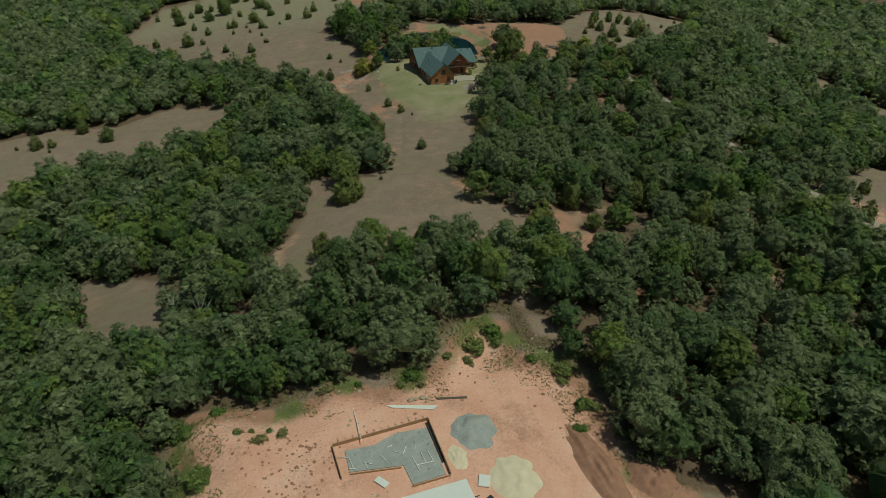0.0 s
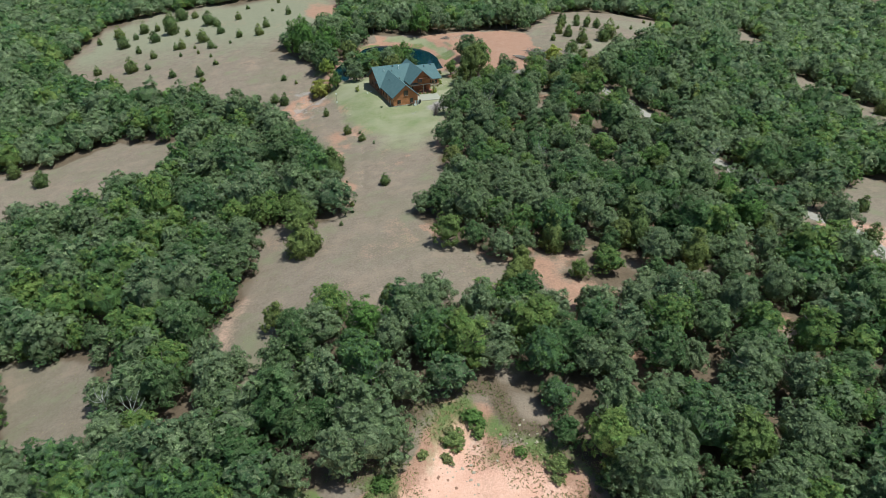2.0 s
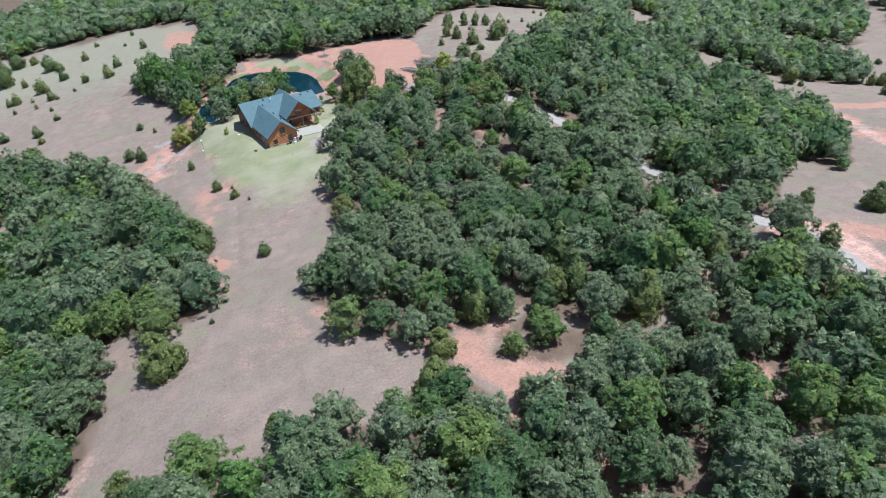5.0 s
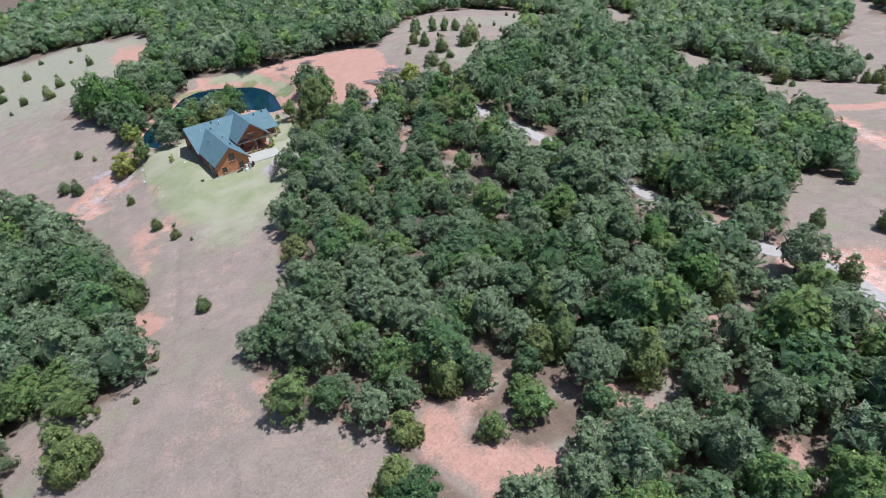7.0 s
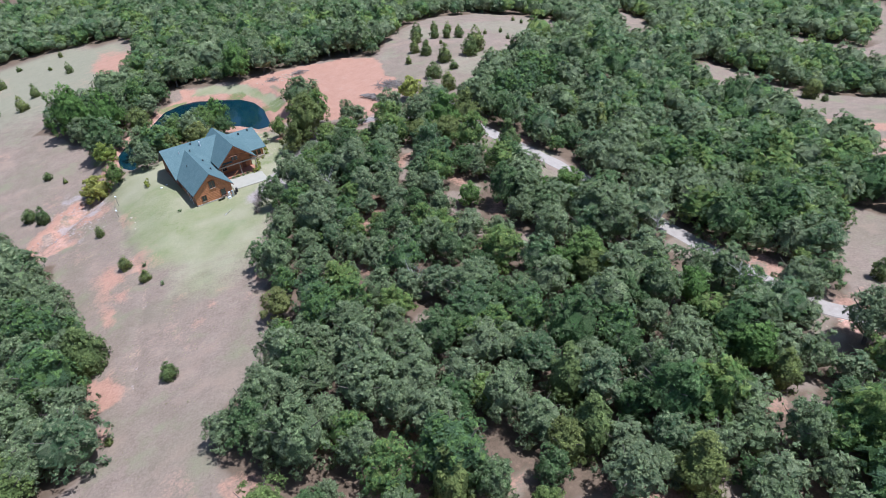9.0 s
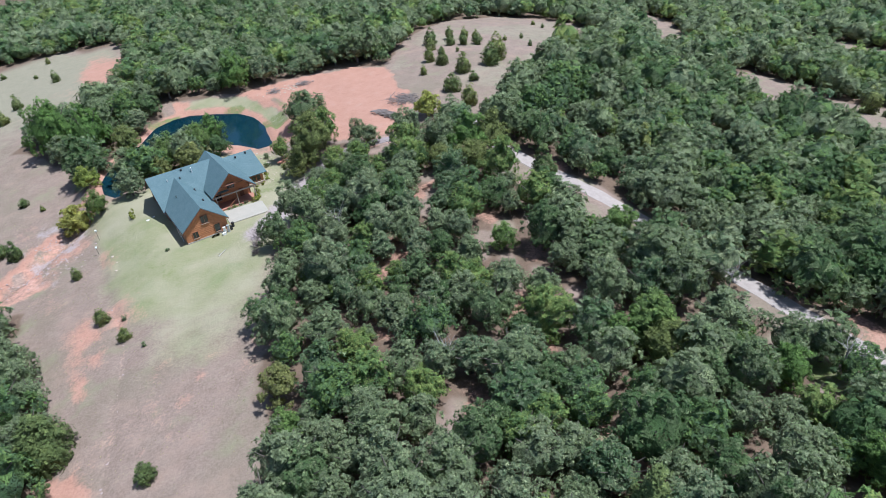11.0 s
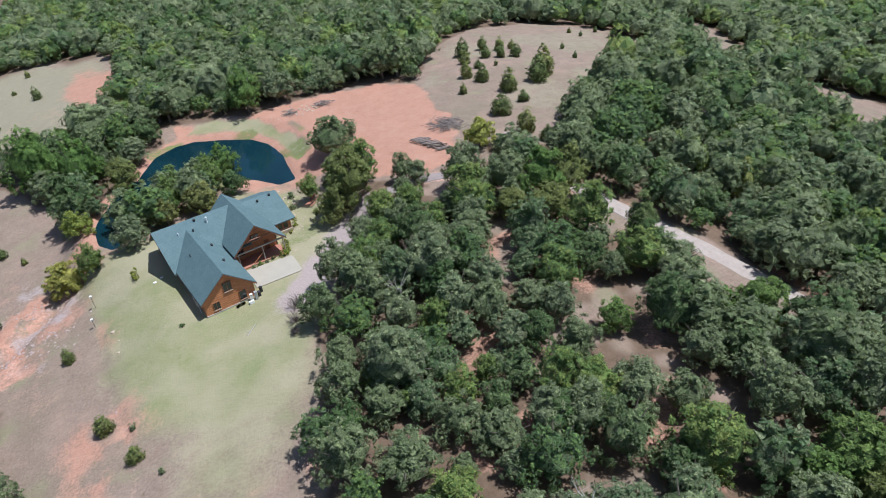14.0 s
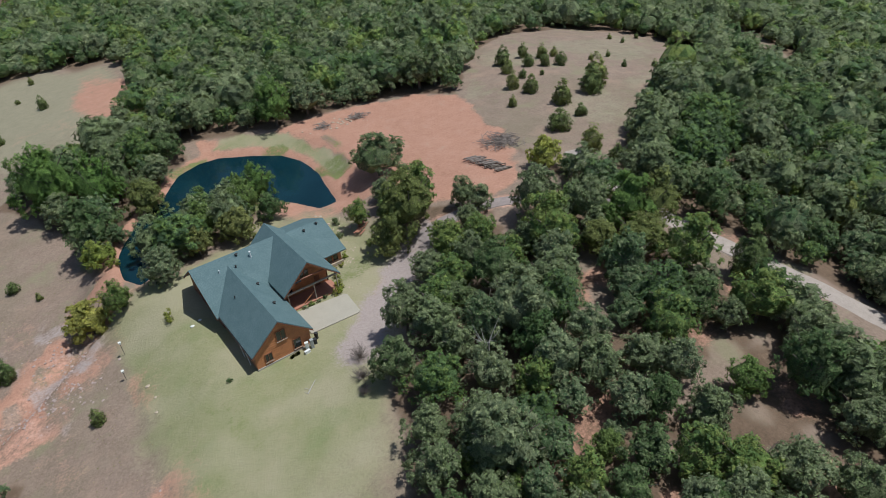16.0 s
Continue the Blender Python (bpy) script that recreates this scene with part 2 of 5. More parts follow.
          (44, 163), (46, 176), (48, 186), (44, 198), (41.5, 216), (44, 224), (41, 238), (36, 250), (28, 266)]
MEADOW_WEST = [(28, 266), (18, 284), (3, 292), (-16, 314), (-34, 340), (-40, 380), (-28, 420), (-21, 449), (7, 456), (37, 455), (77, 441),
               (104, 424), (106, 408), (97, 362), (90, 345), (76, 331), (60, 328), (52, 318), (57, 306), (64, 292), (62, 278), (66, 262),
               (77, 255), (92, 258), (105, 252), (107, 229), (80, 215), (41, 230)]
CLAY_FIELD = [(88, 296), (91, 302), (98, 313), (121, 301), (129, 302), (143.5, 298), (157, 291), (163, 280), (157, 262), (152, 246), (146, 236),
              (139, 229), (131, 230), (122, 238), (119, 250), (112, 254), (104, 252), (100, 262), (94, 290)]
HILL = [(157, 291), (163, 280), (189, 304), (215, 319), (239, 313), (255, 295), (259, 272), (234, 251), (211, 249), (190, 240), (170, 229),
        (159, 222), (147, 232), (152, 246), (157, 262)]
POND = [(80, 284), (86.4, 295.2), (90.2, 300.3), (97, 303.8), (102.1, 303.6), (110.2, 298.2), (115.2, 292.6), (117.2, 285.4), (117, 276.7), (115.8, 268.9), (113.4, 260.2),
        (108.7, 260.5), (106.4, 265.2), (102.6, 272), (92, 276.8), (84, 278)]
BANK = [(103, 306.5), (106, 309), (111, 307.4), (117, 302), (122, 292), (123.6, 282.4), (122.6, 271), (119.4, 268.5), (118.9, 274.7), (118.9, 286.2), (116.3, 294), (110, 301)]
ARM = [(82, 290), (86, 283), (82, 277), (77, 271), (74, 264), (72, 259), (70, 258.4), (67.8, 263), (68.3, 271), (71, 277), (76, 284)]
RIGHT_OPEN = [(140, 88), (140, 93), (145, 99), (154, 104), (168, 114), (187, 121), (187, 108), (207, 116), (220, 129), (230, 141), (238, 154), (241, 172),
              (238, 186), (244, 201), (258, 213), (268, 212), (269, 197), (266, 180), (270, 165), (278, 155), (288, 153), (298, 158), (308, 170), (318, 186),
              (318, 206), (312, 228), (326, 232), (340, 228), (347, 212), (352, 190), (380, 200), (470, 250), (330, 120), (230, 80), (160, 68)]
FAR_GAP = [(257, 243), (266, 233), (302, 268), (308, 287), (300, 284)]
PAD = [(-14, 66), (-15, 75), (-11, 81), (-6, 79), (3, 75), (8, 76), (11, 78), (19, 74), (28, 75), (32, 80), (38, 84), (44, 81), (43, 73), (49, 70),
       (52, 60), (49, 51), (50, 45), (58, 38), (58, 15), (-25, 15), (-22, 50)]
TRACK = [(66, 110), (70.6, 114.4), (73, 113), (74.5, 110), (78.5, 113), (86, 112), (82, 110), (76, 108.5), (72.5, 104.5), (76.5, 101), (80.5, 97.5),
         (85, 93.7), (80, 93.7), (74.5, 95.5), (69, 95.5), (67, 102)]
GLADE_A = [(-38, 146), (-18, 133), (-16, 110), (-24, 104), (-31, 111)]
GLADE_B = [(-80, 262), (-59, 263), (-36, 257), (-16, 264), (7, 248), (2, 219), (-16, 221), (-32, 218), (-43, 219), (-55, 212), (-68, 200), (-95, 215)]
ROADSIDE = [(145, 202), (151, 202), (154, 190), (157, 170), (155, 158), (148, 158), (146, 168), (142, 180), (141, 192)]
ROADSIDE_SOUTH = [(142, 136), (150, 138), (150, 122), (147, 104), (141, 104), (140, 116)]
GLADES = [(124, 195, 2.6), (129, 202, 2.6), (124, 162, 1.7), (129, 164, 1.7), (128, 177, 1.6), (121, 168, 1.6), (133.5, 175, 1.6), (118, 176, 1.0),
          (103.5, 151, 2.2), (119.6, 216, 1.4), (139, 126, 1.6), (102, 94, 1.6), (95, 94.6, 1.8), (126, 99.5, 1.6), (103, 75, 1.5), (116, 87, 1.2),
          (98, 66, 1.2), (37, 87, 2), (51, 86, 1.5), (131, 227, 1.6)]
# spots where a tree is missing and the ground shows
GAPS = [(143, 166), (142, 165), (119, 191), (120, 193), (118, 161), (116, 163), (120, 160), (118, 172), (122, 177), (125, 175), (108, 172), (115, 175),
        (84, 275), (111, 249), (146, 155), (119, 150), (124, 154), (99, 153), (94, 141), (93, 145), (83, 141), (87, 141), (90, 144), (136, 117), (129, 105),
        (134, 100), (139, 102), (133, 105), (76, 106), (79, 105), (89, 103), (98, 94), (119, 95), (124, 96), (120, 100), (64, 107), (66, 96), (50, 76),
        (49, 78), (132, 117)]
GAPS_NORTH = [(138, 220), (142, 220), (139, 225), (145, 224), (144, 231), (146, 230), (126, 217), (128, 221), (126, 224), (130, 224), (109, 238)]
LAWN = [(64, 257), (77, 255), (84, 258), (95, 262), (105, 252), (107, 236), (104, 228), (97, 217), (90, 207), (86, 196), (80, 187), (73, 178), (66, 177),
        (61.5, 187), (61, 210), (61, 232), (62, 245)]
VIEW = [(-75, -25), (-60, 60), (-52, 100), (-150, 430), (-110, 560), (250, 580), (440, 440), (470, 220), (300, 125), (150, 60), (130, -25)]
ROAD = [(157, 232), (152, 215), (150, 203), (151, 192), (153, 178), (153.5, 168), (152.5, 156), (149, 134), (147, 122), (145.5, 108), (148, 98), (144, 86), (138, 74), (134, 60)]
DRIVE = [(91, 214), (95.5, 218.5), (101, 223), (107, 227), (113, 230), (122, 230), (132, 227), (142, 217), (150, 204)]
PAD_TRACK = [(40, 80), (39, 72), (37, 64), (38, 55), (41, 46), (36, 58), (30, 66), (18, 70), (6, 68)]
WATER_Z = -1.2

# heights on a coarse net, 52 m apart, from the south-west corner
NET_X, NET_Y, NET_STEP = -120.0, 10.0, 52.0
NET = [
    [-14.2, -8.4, -5.4, -5, 0, 5.6, 8.3, 7, 2.8, -3.2, -9.9],
    [-23.2, -13.6, -2.7, 2.2, 2.6, 4.7, 4.2, 2, -3.4, -9.3, -14.8],
    [-29, -21.7, -9.1, 7.6, 3.8, 2, -2.8, -2.9, -9.9, -15, -18.8],
    [-29.5, -25.5, -17.8, 0.5, 2.7, 3.3, -10.8, -9.3, -15.1, -18.5, -21.1],
    [-27.1, -22.3, -17.8, -5.9, 1.6, 9.7, 4.1, -4.6, -13.1, -18.1, -21.7],
    [-26.8, -23.6, -18.4, -8.5, -3.6, 2.1, 9.3, -0.3, -8.9, -14.9, -19.7],
    [-27.2, -21.8, -13.3, -3.1, 4, 2.4, 3.6, 0.6, -4.7, -10.2, -15.4],
    [-26.3, -20.1, -13.2, -7.3, 1.2, 3, 2.4, 1.1, -1.7, -5.6, -9.8],
    [-24.8, -19.7, -14.5, -9.3, -2.8, 1.5, 2.5, 2.1, 0.9, -1.1, -3.6],
]


def weight(u):
    a = np.abs(u)
    return np.where(a < 1, 2 / 3 - a**2 + a**3 / 2, np.where(a < 2, np.maximum(2 - a, 0) ** 3 / 6, 0))


def rolling(x, y):
    """The smooth lie of the land."""
    net = np.array(NET)
    rows_, cols = net.shape
    gx = np.clip((x - NET_X) / NET_STEP, 0, cols - 1)
    gy = np.clip((y - NET_Y) / NET_STEP, 0, rows_ - 1)
    out = np.zeros(np.shape(x))
    for j in range(-1, rows_ + 1):
        wy = weight(gy - j)
        for i in range(-1, cols + 1):
            out = out + wy * weight(gx - i) * net[min(max(j, 0), rows_ - 1), min(max(i, 0), cols - 1)]
    return out


LATTICE = np.random.RandomState(7).rand(256, 256)


def vnoise(x, y, size, shift=0):
    """Smooth noise in 0..1 with features of that size."""
    u, v = np.asarray(x) / size + 31.7 + shift * 13.3, np.asarray(y) / size + 57.1 + shift * 7.9
    i, j = np.floor(u).astype(int), np.floor(v).astype(int)
    a, b = u - i, v - j
    a, b = a * a * (3 - 2 * a), b * b * (3 - 2 * b)
    g = lambda p, q: LATTICE[p % 256, q % 256]
    return (g(i, j) * (1 - a) + g(i + 1, j) * a) * (1 - b) + (g(i, j + 1) * (1 - a) + g(i + 1, j + 1) * a) * b


def line_distance(line, x, y, closed=False):
    best = np.full(np.shape(x), 1e9)
    pairs = zip(line, line[1:] + line[:1]) if closed else zip(line, line[1:])
    for (ax, ay), (bx, by) in pairs:
        dx, dy = bx - ax, by - ay
        s = np.clip(((x - ax) * dx + (y - ay) * dy) / (dx * dx + dy * dy + 1e-9), 0, 1)
        best = np.minimum(best, np.hypot(x - ax - s * dx, y - ay - s * dy))
    return best


def within(poly, x, y):
    hit = np.zeros(np.shape(x), bool)
    for (ax, ay), (bx, by) in zip(poly, poly[1:] + poly[:1]):
        cross = (ay > y) != (by > y)
        hit ^= cross & (x < (bx - ax) * (y - ay) / (by - ay + (1e-9 if by == ay else 0)) + ax)
    return hit


def depth_in(poly, x, y):
    """Metres inside a shape; negative outside."""
    d = line_distance(poly, x, y, True)
    return np.where(within(poly, x, y), d, -d)


def soft(v, a, b):
    s = np.clip((v - a) / (b - a), 0, 1)
    return s * s * (3 - 2 * s)


def open_depth(x, y):
    d = np.full(np.shape(x), -1e9)
    for poly in (MEADOW, MEADOW_WEST, CLAY_FIELD, HILL, POND, ARM, RIGHT_OPEN, FAR_GAP, PAD, TRACK, GLADE_A, GLADE_B, ROADSIDE, ROADSIDE_SOUTH):
        d = np.maximum(d, depth_in(poly, x, y))
    for gx, gy, r in GLADES:
        d = np.maximum(d, r - np.hypot(x - gx, y - gy))
    for gx, gy in GAPS + GAPS_NORTH:
        d = np.maximum(d, 1.2 - np.hypot(x - gx, y - gy))
    return d


def smooth_line(points, step=1.0):
    """A Catmull-Rom line through the points."""
    p = np.array([points[0]] + list(points) + [points[-1]], float)
    out = []
    for a, b, c, d in zip(p, p[1:], p[2:], p[3:]):
        n = max(2, int(np.hypot(*(c - b)) / step))
        for s in np.linspace(0, 1, n, endpoint=False):
            out.append(0.5 * (2 * b + (c - a) * s + (2 * a - 5 * b + 4 * c - d) * s**2 + (3 * b - a - 3 * c + d) * s**3))
    out.append(p[-1])
    return [tuple(q) for q in np.array(out)]


ROAD_LINE, DRIVE_LINE = smooth_line(ROAD, 1.5), smooth_line(DRIVE, 1.5)
GULLY = smooth_line([(66, 262), (60, 257), (54, 252), (48, 247), (42, 243), (30, 238)], 2)
RILL = smooth_line([(60.5, 232), (59.5, 222), (59, 205), (57, 192), (54, 183), (52, 176), (49, 165)], 2)


def land(x, y):
    """Ground height in metres: the lie of the land with the house pad, pond, gully and building pad worked into it."""
    x, y = np.asarray(x, float), np.asarray(y, float)
    z = rolling(x, y)
    house = np.maximum(np.maximum(75 - x, x - 104), np.maximum(219 - y, y - 254))
    z = z * soft(house, 0, 16)
    pond = np.maximum(depth_in(POND, x, y), depth_in(ARM, x, y))
    z = z + (WATER_Z + 0.6 - z) * soft(pond, -9, 0)
    z = z - 2.2 * soft(pond, -1.2, 3.5)
    pad = depth_in(PAD, x, y)
    z = z + (0.2 - z) * soft(pad, -2, 10) * (y < 90)
    z = z - 1.5 * (1 - soft(line_distance(GULLY, x, y), 0.5, 3.6)) * soft(-pond, 1.5, 6) - 0.25 * (1 - soft(line_distance(RILL, x, y), 0.2, 1.2))
    z = z - 0.16 * (1 - soft(line_distance(ROAD_LINE, x, y), 2.2, 3.2)) - 0.10 * (1 - soft(line_distance(DRIVE_LINE, x, y), 1.6, 2.4))
    flat = soft(house, 0, 6) * soft(-pad, -4, 4)
    return z + flat * (0.5 * (vnoise(x, y, 9.0) - 0.5) + 0.18 * (vnoise(x, y, 2.3, 2) - 0.5))


def height(x, y):
    return float(land(np.array([x]), np.array([y]))[0])


# ---- building blocks ----
def part(name, bm, mat, parent=None, label=""):
    """Link a bmesh as one mesh object under a thing or under a part."""
    me = bpy.data.meshes.new(name)
    bm.to_mesh(me)
    bm.free()
    me.materials.append(mat)
    ob = new(name, me)
    if parent:
        ob.parent = parent
    if label:
        ob["label"] = label
    return ob


def thing(name, m, label, category, group="", kind=""):
    ob = new(name)
    ob.matrix_basis = m
    return tagged(ob, label, category, group, kind)


def box(bm, x0, y0, z0, x1, y1, z1, bevel=0.0):
    r = bmesh.ops.create_cube(bm, size=1.0, matrix=Matrix.Translation(((x0 + x1) / 2, (y0 + y1) / 2, (z0 + z1) / 2)) @ Matrix.Diagonal((abs(x1 - x0), abs(y1 - y0), abs(z1 - z0), 1)))
    if bevel:
        edges = list({e for v in r["verts"] for e in v.link_edges})
        bmesh.ops.bevel(bm, geom=edges, offset=bevel, segments=1, affect="EDGES")
    return bm


def tube(bm, a, b, r0, r1, sides=6):
    """A tapered round bar from a to b."""
    a, b = Vector(a), Vector(b)
    turn = (b - a).to_track_quat("Z", "Y").to_matrix().to_4x4()
    bmesh.ops.create_cone(bm, cap_ends=True, segments=sides, radius1=r0, radius2=r1, depth=(b - a).length,
                          matrix=Matrix.Translation((a + b) / 2) @ turn)
    return bm


def slab(bm, points, thick):
    """A plate whose upper face runs through the points."""
    top = [bm.verts.new(p) for p in points]
    low = [bm.verts.new(Vector(p) - Vector((0, 0, thick))) for p in points]
    bm.faces.new(top)
    bm.faces.new(low[::-1])
    n = len(points)
    for i in range(n):
        bm.faces.new((top[i], low[i], low[(i + 1) % n], top[(i + 1) % n]))
    bmesh.ops.recalc_face_normals(bm, faces=bm.faces)
    return bm


def grid_mesh(name, xs, ys, zs, mat):
    nx, ny = len(xs), len(ys)
    X, Y = np.meshgrid(xs, ys)
    co = np.stack([X, Y, zs], -1).reshape(-1, 3)
    i = np.arange(nx * ny).reshape(ny, nx)
    quads = np.stack([i[:-1, :-1], i[:-1, 1:], i[1:, 1:], i[1:, :-1]], -1).reshape(-1, 4)
    me = bpy.data.meshes.new(name)
    me.from_pydata(co, [], quads)
    me.polygons.foreach_set("use_smooth", np.ones(len(quads), bool))
    me.materials.append(mat)
    return new(name, me)


# ---- ground: one sheet from the building pad to the horizon ----
def yard_depth(x, y):
    """Metres outside the yard behind the house; negative within."""
    return np.maximum(np.maximum(76 - x, x - 112), np.maximum(228 - y, y - 259))


def make_ground():
    far = lambda a, b, n: a + (b - a) * (np.linspace(0, 1, n, endpoint=False) ** 2)
    xs = np.concatenate([-far(70, 2600, 40)[::-1] - 0.01, np.arange(-69, 200, 1.0), np.arange(200, 300, 2.5), far(300, 2800, 40)])
    ys = np.concatenate([-far(-20, 2400, 30)[::-1], np.arange(21, 335, 1.4), far(335, 2800, 55)])
    X, Y = np.meshgrid(xs, ys)
    Z = land(X, Y)
    ob = grid_mesh("ground", xs, ys, Z, GROUND)
    wob = 3.0 * (vnoise(X, Y, 6.0, 1) - 0.5) + 1.5 * (vnoise(X, Y, 2.0, 3) - 0.5)
    opened = open_depth(X, Y)
    streak = soft(vnoise(X, Y * 0.55, 7.0, 4) + 0.15 * vnoise(X, Y, 2.0, 9), 0.66, 0.82)
    rill = 1 - soft(line_distance(RILL, X, Y), 4.0, 13.0)
    clay = np.maximum.reduce([
        soft(depth_in(CLAY_FIELD, X, Y) + wob, -1.0, 2.0),
        soft(depth_in(PAD, X, Y) + wob * 0.6, -1.0, 1.5),
        soft(depth_in(TRACK, X, Y) + wob, -2.0, 4.0) * 0.8,
        0.9 * streak * rill,
        0.55 * (1 - soft(np.hypot((X - 67) / 1.6, Y - 178) + wob, 3.0, 9.0)) * soft(vnoise(X, Y, 3.5, 61), 0.3, 0.6),
        0.5 * (1 - soft(np.hypot((X - 61.5) / 0.5, Y - 190) + wob, 3.0, 12.0)) * soft(vnoise(X, Y, 3.0, 62), 0.35, 0.6),
        0.9 * (1 - soft(line_distance(GULLY, X, Y), 3.0, 11.0)) * soft(vnoise(X, Y, 3.0, 5), 0.35, 0.6),
        0.6 * (1 - soft(line_distance([(44, 238), (50, 245), (57, 249), (62, 254)], X, Y) + 1.5 * wob, 4.0, 11.0)) * soft(vnoise(X, Y, 5.0, 66), 0.3, 0.55),
        0.7 * (1 - soft(np.hypot((X - 54) / 1.0, (Y - 205) / 3.5), 1.5, 4.0)) * soft(vnoise(X, Y, 2.5, 7), 0.3, 0.6),
        0.85 * soft(-np.hypot((X - 93) / 1.0, (Y - 372) / 2.6) + 13 + wob, -2, 4),
        0.28 * soft(vnoise(X, Y, 9.0, 6), 0.62, 0.9) * (opened > 3) * (X < 110) * (X > 20),
        0.85 * (1 - soft(line_distance([(243, 162), (240, 148), (252, 135), (262, 130)], X, Y), 2.0, 6.0)),
        0.8 * (1 - soft(line_distance([(236, 140), (224, 122), (214, 104), (200, 92)], X, Y), 3.0, 8.0)) * soft(vnoise(X, Y, 4.0, 5), 0.3, 0.6),
        0.8 * (1 - soft(line_distance([(150, 99), (157, 92), (160, 84), (166, 76)], X, Y), 2.0, 6.0)),
        0.55 * soft(vnoise(X, Y, 8.0, 8), 0.60, 0.75) * (opened < 1) * (X > 40) * (X < 160) * (Y < 210),
    ])
    lawn = soft(np.maximum(depth_in(LAWN, X, Y), -yard_depth(X, Y) - 2) + wob * 1.2 + 9 * (vnoise(X, Y, 11.0, 41) - 0.5), -7.0, 8.0) * (0.4 + 0.6 * soft(Y + 6 * (vnoise(X, Y, 8.0, 43) - 0.5), 176, 214))
    turf = soft(depth_in(BANK, X, Y) + 0.8 * wob, -1.5, 1.5)
    lawn = np.maximum(lawn, 0.9 * turf)
    clay = clay * (1 - 0.95 * lawn)
    hay = np.maximum(soft(depth_in(MEADOW_WEST, X, Y) + 2 * wob, -2, 8) * soft(Y + 0.5 * X + 40 * (vnoise(X, Y, 17.0, 47) - 0.5), 300, 420),
                     0.5 * soft(depth_in(HILL, X, Y) + wob, -2, 6) * soft(vnoise(X, Y, 14.0, 48), 0.4, 0.7))
    pond = np.maximum(depth_in(POND, X, Y), depth_in(ARM, X, Y))
    bank = soft(pond, -12, -8) * soft(vnoise(X, Y, 6.0, 11), 0.42, 0.6)
    clay = np.maximum(clay * (1 - 0.8 * bank * (Y > 270)), soft(np.where(Y > 264, pond, -9) + 0.3 * wob, -3.0, -0.8))
    pale = np.maximum.reduce([
        0.5 * (1 - soft(line_distance(DRIVE_LINE, X, Y), 1.5, 3.5)),
        0.42 * (1 - soft(line_distance([(238, 146), (232, 132), (222, 120), (216, 112)], X, Y), 1.5, 4.0)),
        0.5 * (1 - soft(line_distance([(146, 100), (152, 96), (150, 88), (144, 80)], X, Y), 2.5, 5.5)),
        0.2 * (1 - soft(line_distance([(137, 232), (144, 229), (150, 224)], X, Y), 1.5, 4.5)),
        0.36 * (1 - soft(line_distance([(6, 116), (9, 126), (12, 130)], X, Y), 0.5, 4.5)),
        (0.85 - 0.16 * (1 - soft(line_distance(PAD_TRACK, X, Y) + 0.4 * wob, 0.4, 1.6)) - 0.18 * soft(vnoise(X, Y, 5.0, 55), 0.55, 0.8)) * soft(depth_in(PAD, X, Y), 0, 6),
        0.2 * soft(depth_in(TRACK, X, Y), -1, 3),
        0.34 * (1 - soft(line_distance([(44, 240), (50, 246), (56, 250), (62, 256)], X, Y) + wob, 3.0, 10.0)) * soft(vnoise(X, Y, 4.0, 65), 0.3, 0.6),
        0.22 * (1 - soft(line_distance(RILL[8:], X, Y), 0.3, 1.2)),
        0.25 * (1 - soft(np.hypot(X - 39, Y - 115), 0.5, 6.0)),
    ])
    weed = np.maximum.reduce([
        0.8 * soft(-np.abs(depth_in(PAD, X, Y) - 1.5) + 5.0, 0, 4) * soft(vnoise(X, Y, 5.0, 12), 0.45, 0.62) * (Y < 95),
        0.6 * bank * (Y > 268) * (Y < 305),
        0.75 * (1 - soft(np.hypot(X - 37, Y - 79), 2, 6)),
        0.7 * (1 - soft(line_distance([(140, 122), (136, 118)], X, Y) + 0.5 * wob, 1.0, 4.0)),
        0.6 * soft(vnoise(X, Y, 3.0, 51), 0.5, 0.75) * soft(2 - X + 3 * (vnoise(X, Y, 9.0, 52) - 0.5), -6, 5) * soft(depth_in(PAD, X, Y), 0, 2) * (Y < 95),
        0.42 * (1 - soft(line_distance([(101, 233), (104, 234.5)], X, Y) + 0.4 * wob, 1.5, 3.6)),
        0.34 * (1 - soft(line_distance([(68.4, 220.5), (70.3, 216), (70.8, 211), (71.5, 205.5)], X, Y) + wob, 0.6, 3.2)),
    ])
    yard = np.maximum(np.maximum(72 - X, X - 112), np.maximum(214 - Y, Y - 262))
    litter = soft(-opened + wob, -1.0, 2.5) * soft(yard, 0, 8)
    gravel = np.maximum.reduce([
        0.95 * (1 - soft(line_distance([(91, 214), (95.5, 218.5), (101, 223), (107, 227), (116, 230)], X, Y) + 0.8 * wob, 0.8, 5.6)),
        0.62 * (1 - soft(line_distance([(44, 246), (50, 247), (53, 243), (49, 238), (57, 252)], X, Y) + 1.6 * wob, 2.0, 8.0)) * soft(vnoise(X, Y, 3.5, 31), 0.35, 0.7),
        0.6 * (1 - soft(line_distance([(45, 258), (52, 262), (58, 260)], X, Y) + wob, 2.0, 7.0)) * soft(vnoise(X, Y, 3.0, 33), 0.35, 0.6),
    ])
    for name, v in (("gravel", gravel), ("hay", hay), ("lawn", lawn), ("clay", clay), ("pale", pale), ("litter", litter), ("weed", weed)):
        a = ob.data.attributes.new(name, "FLOAT", "POINT")
        a.data.foreach_set("value", np.clip(v, 0, 1).astype(np.float32).ravel())
    return tagged(ob, "rolling ground of dry grass, mown lawn and red clay", "ground", kind="structure")


make_ground()


def ribbon(name, line, width, mat, lift, label, category):
    """A worn track that follows the ground, slightly crowned."""
    p = np.array(line)
    d = np.gradient(p, axis=0)
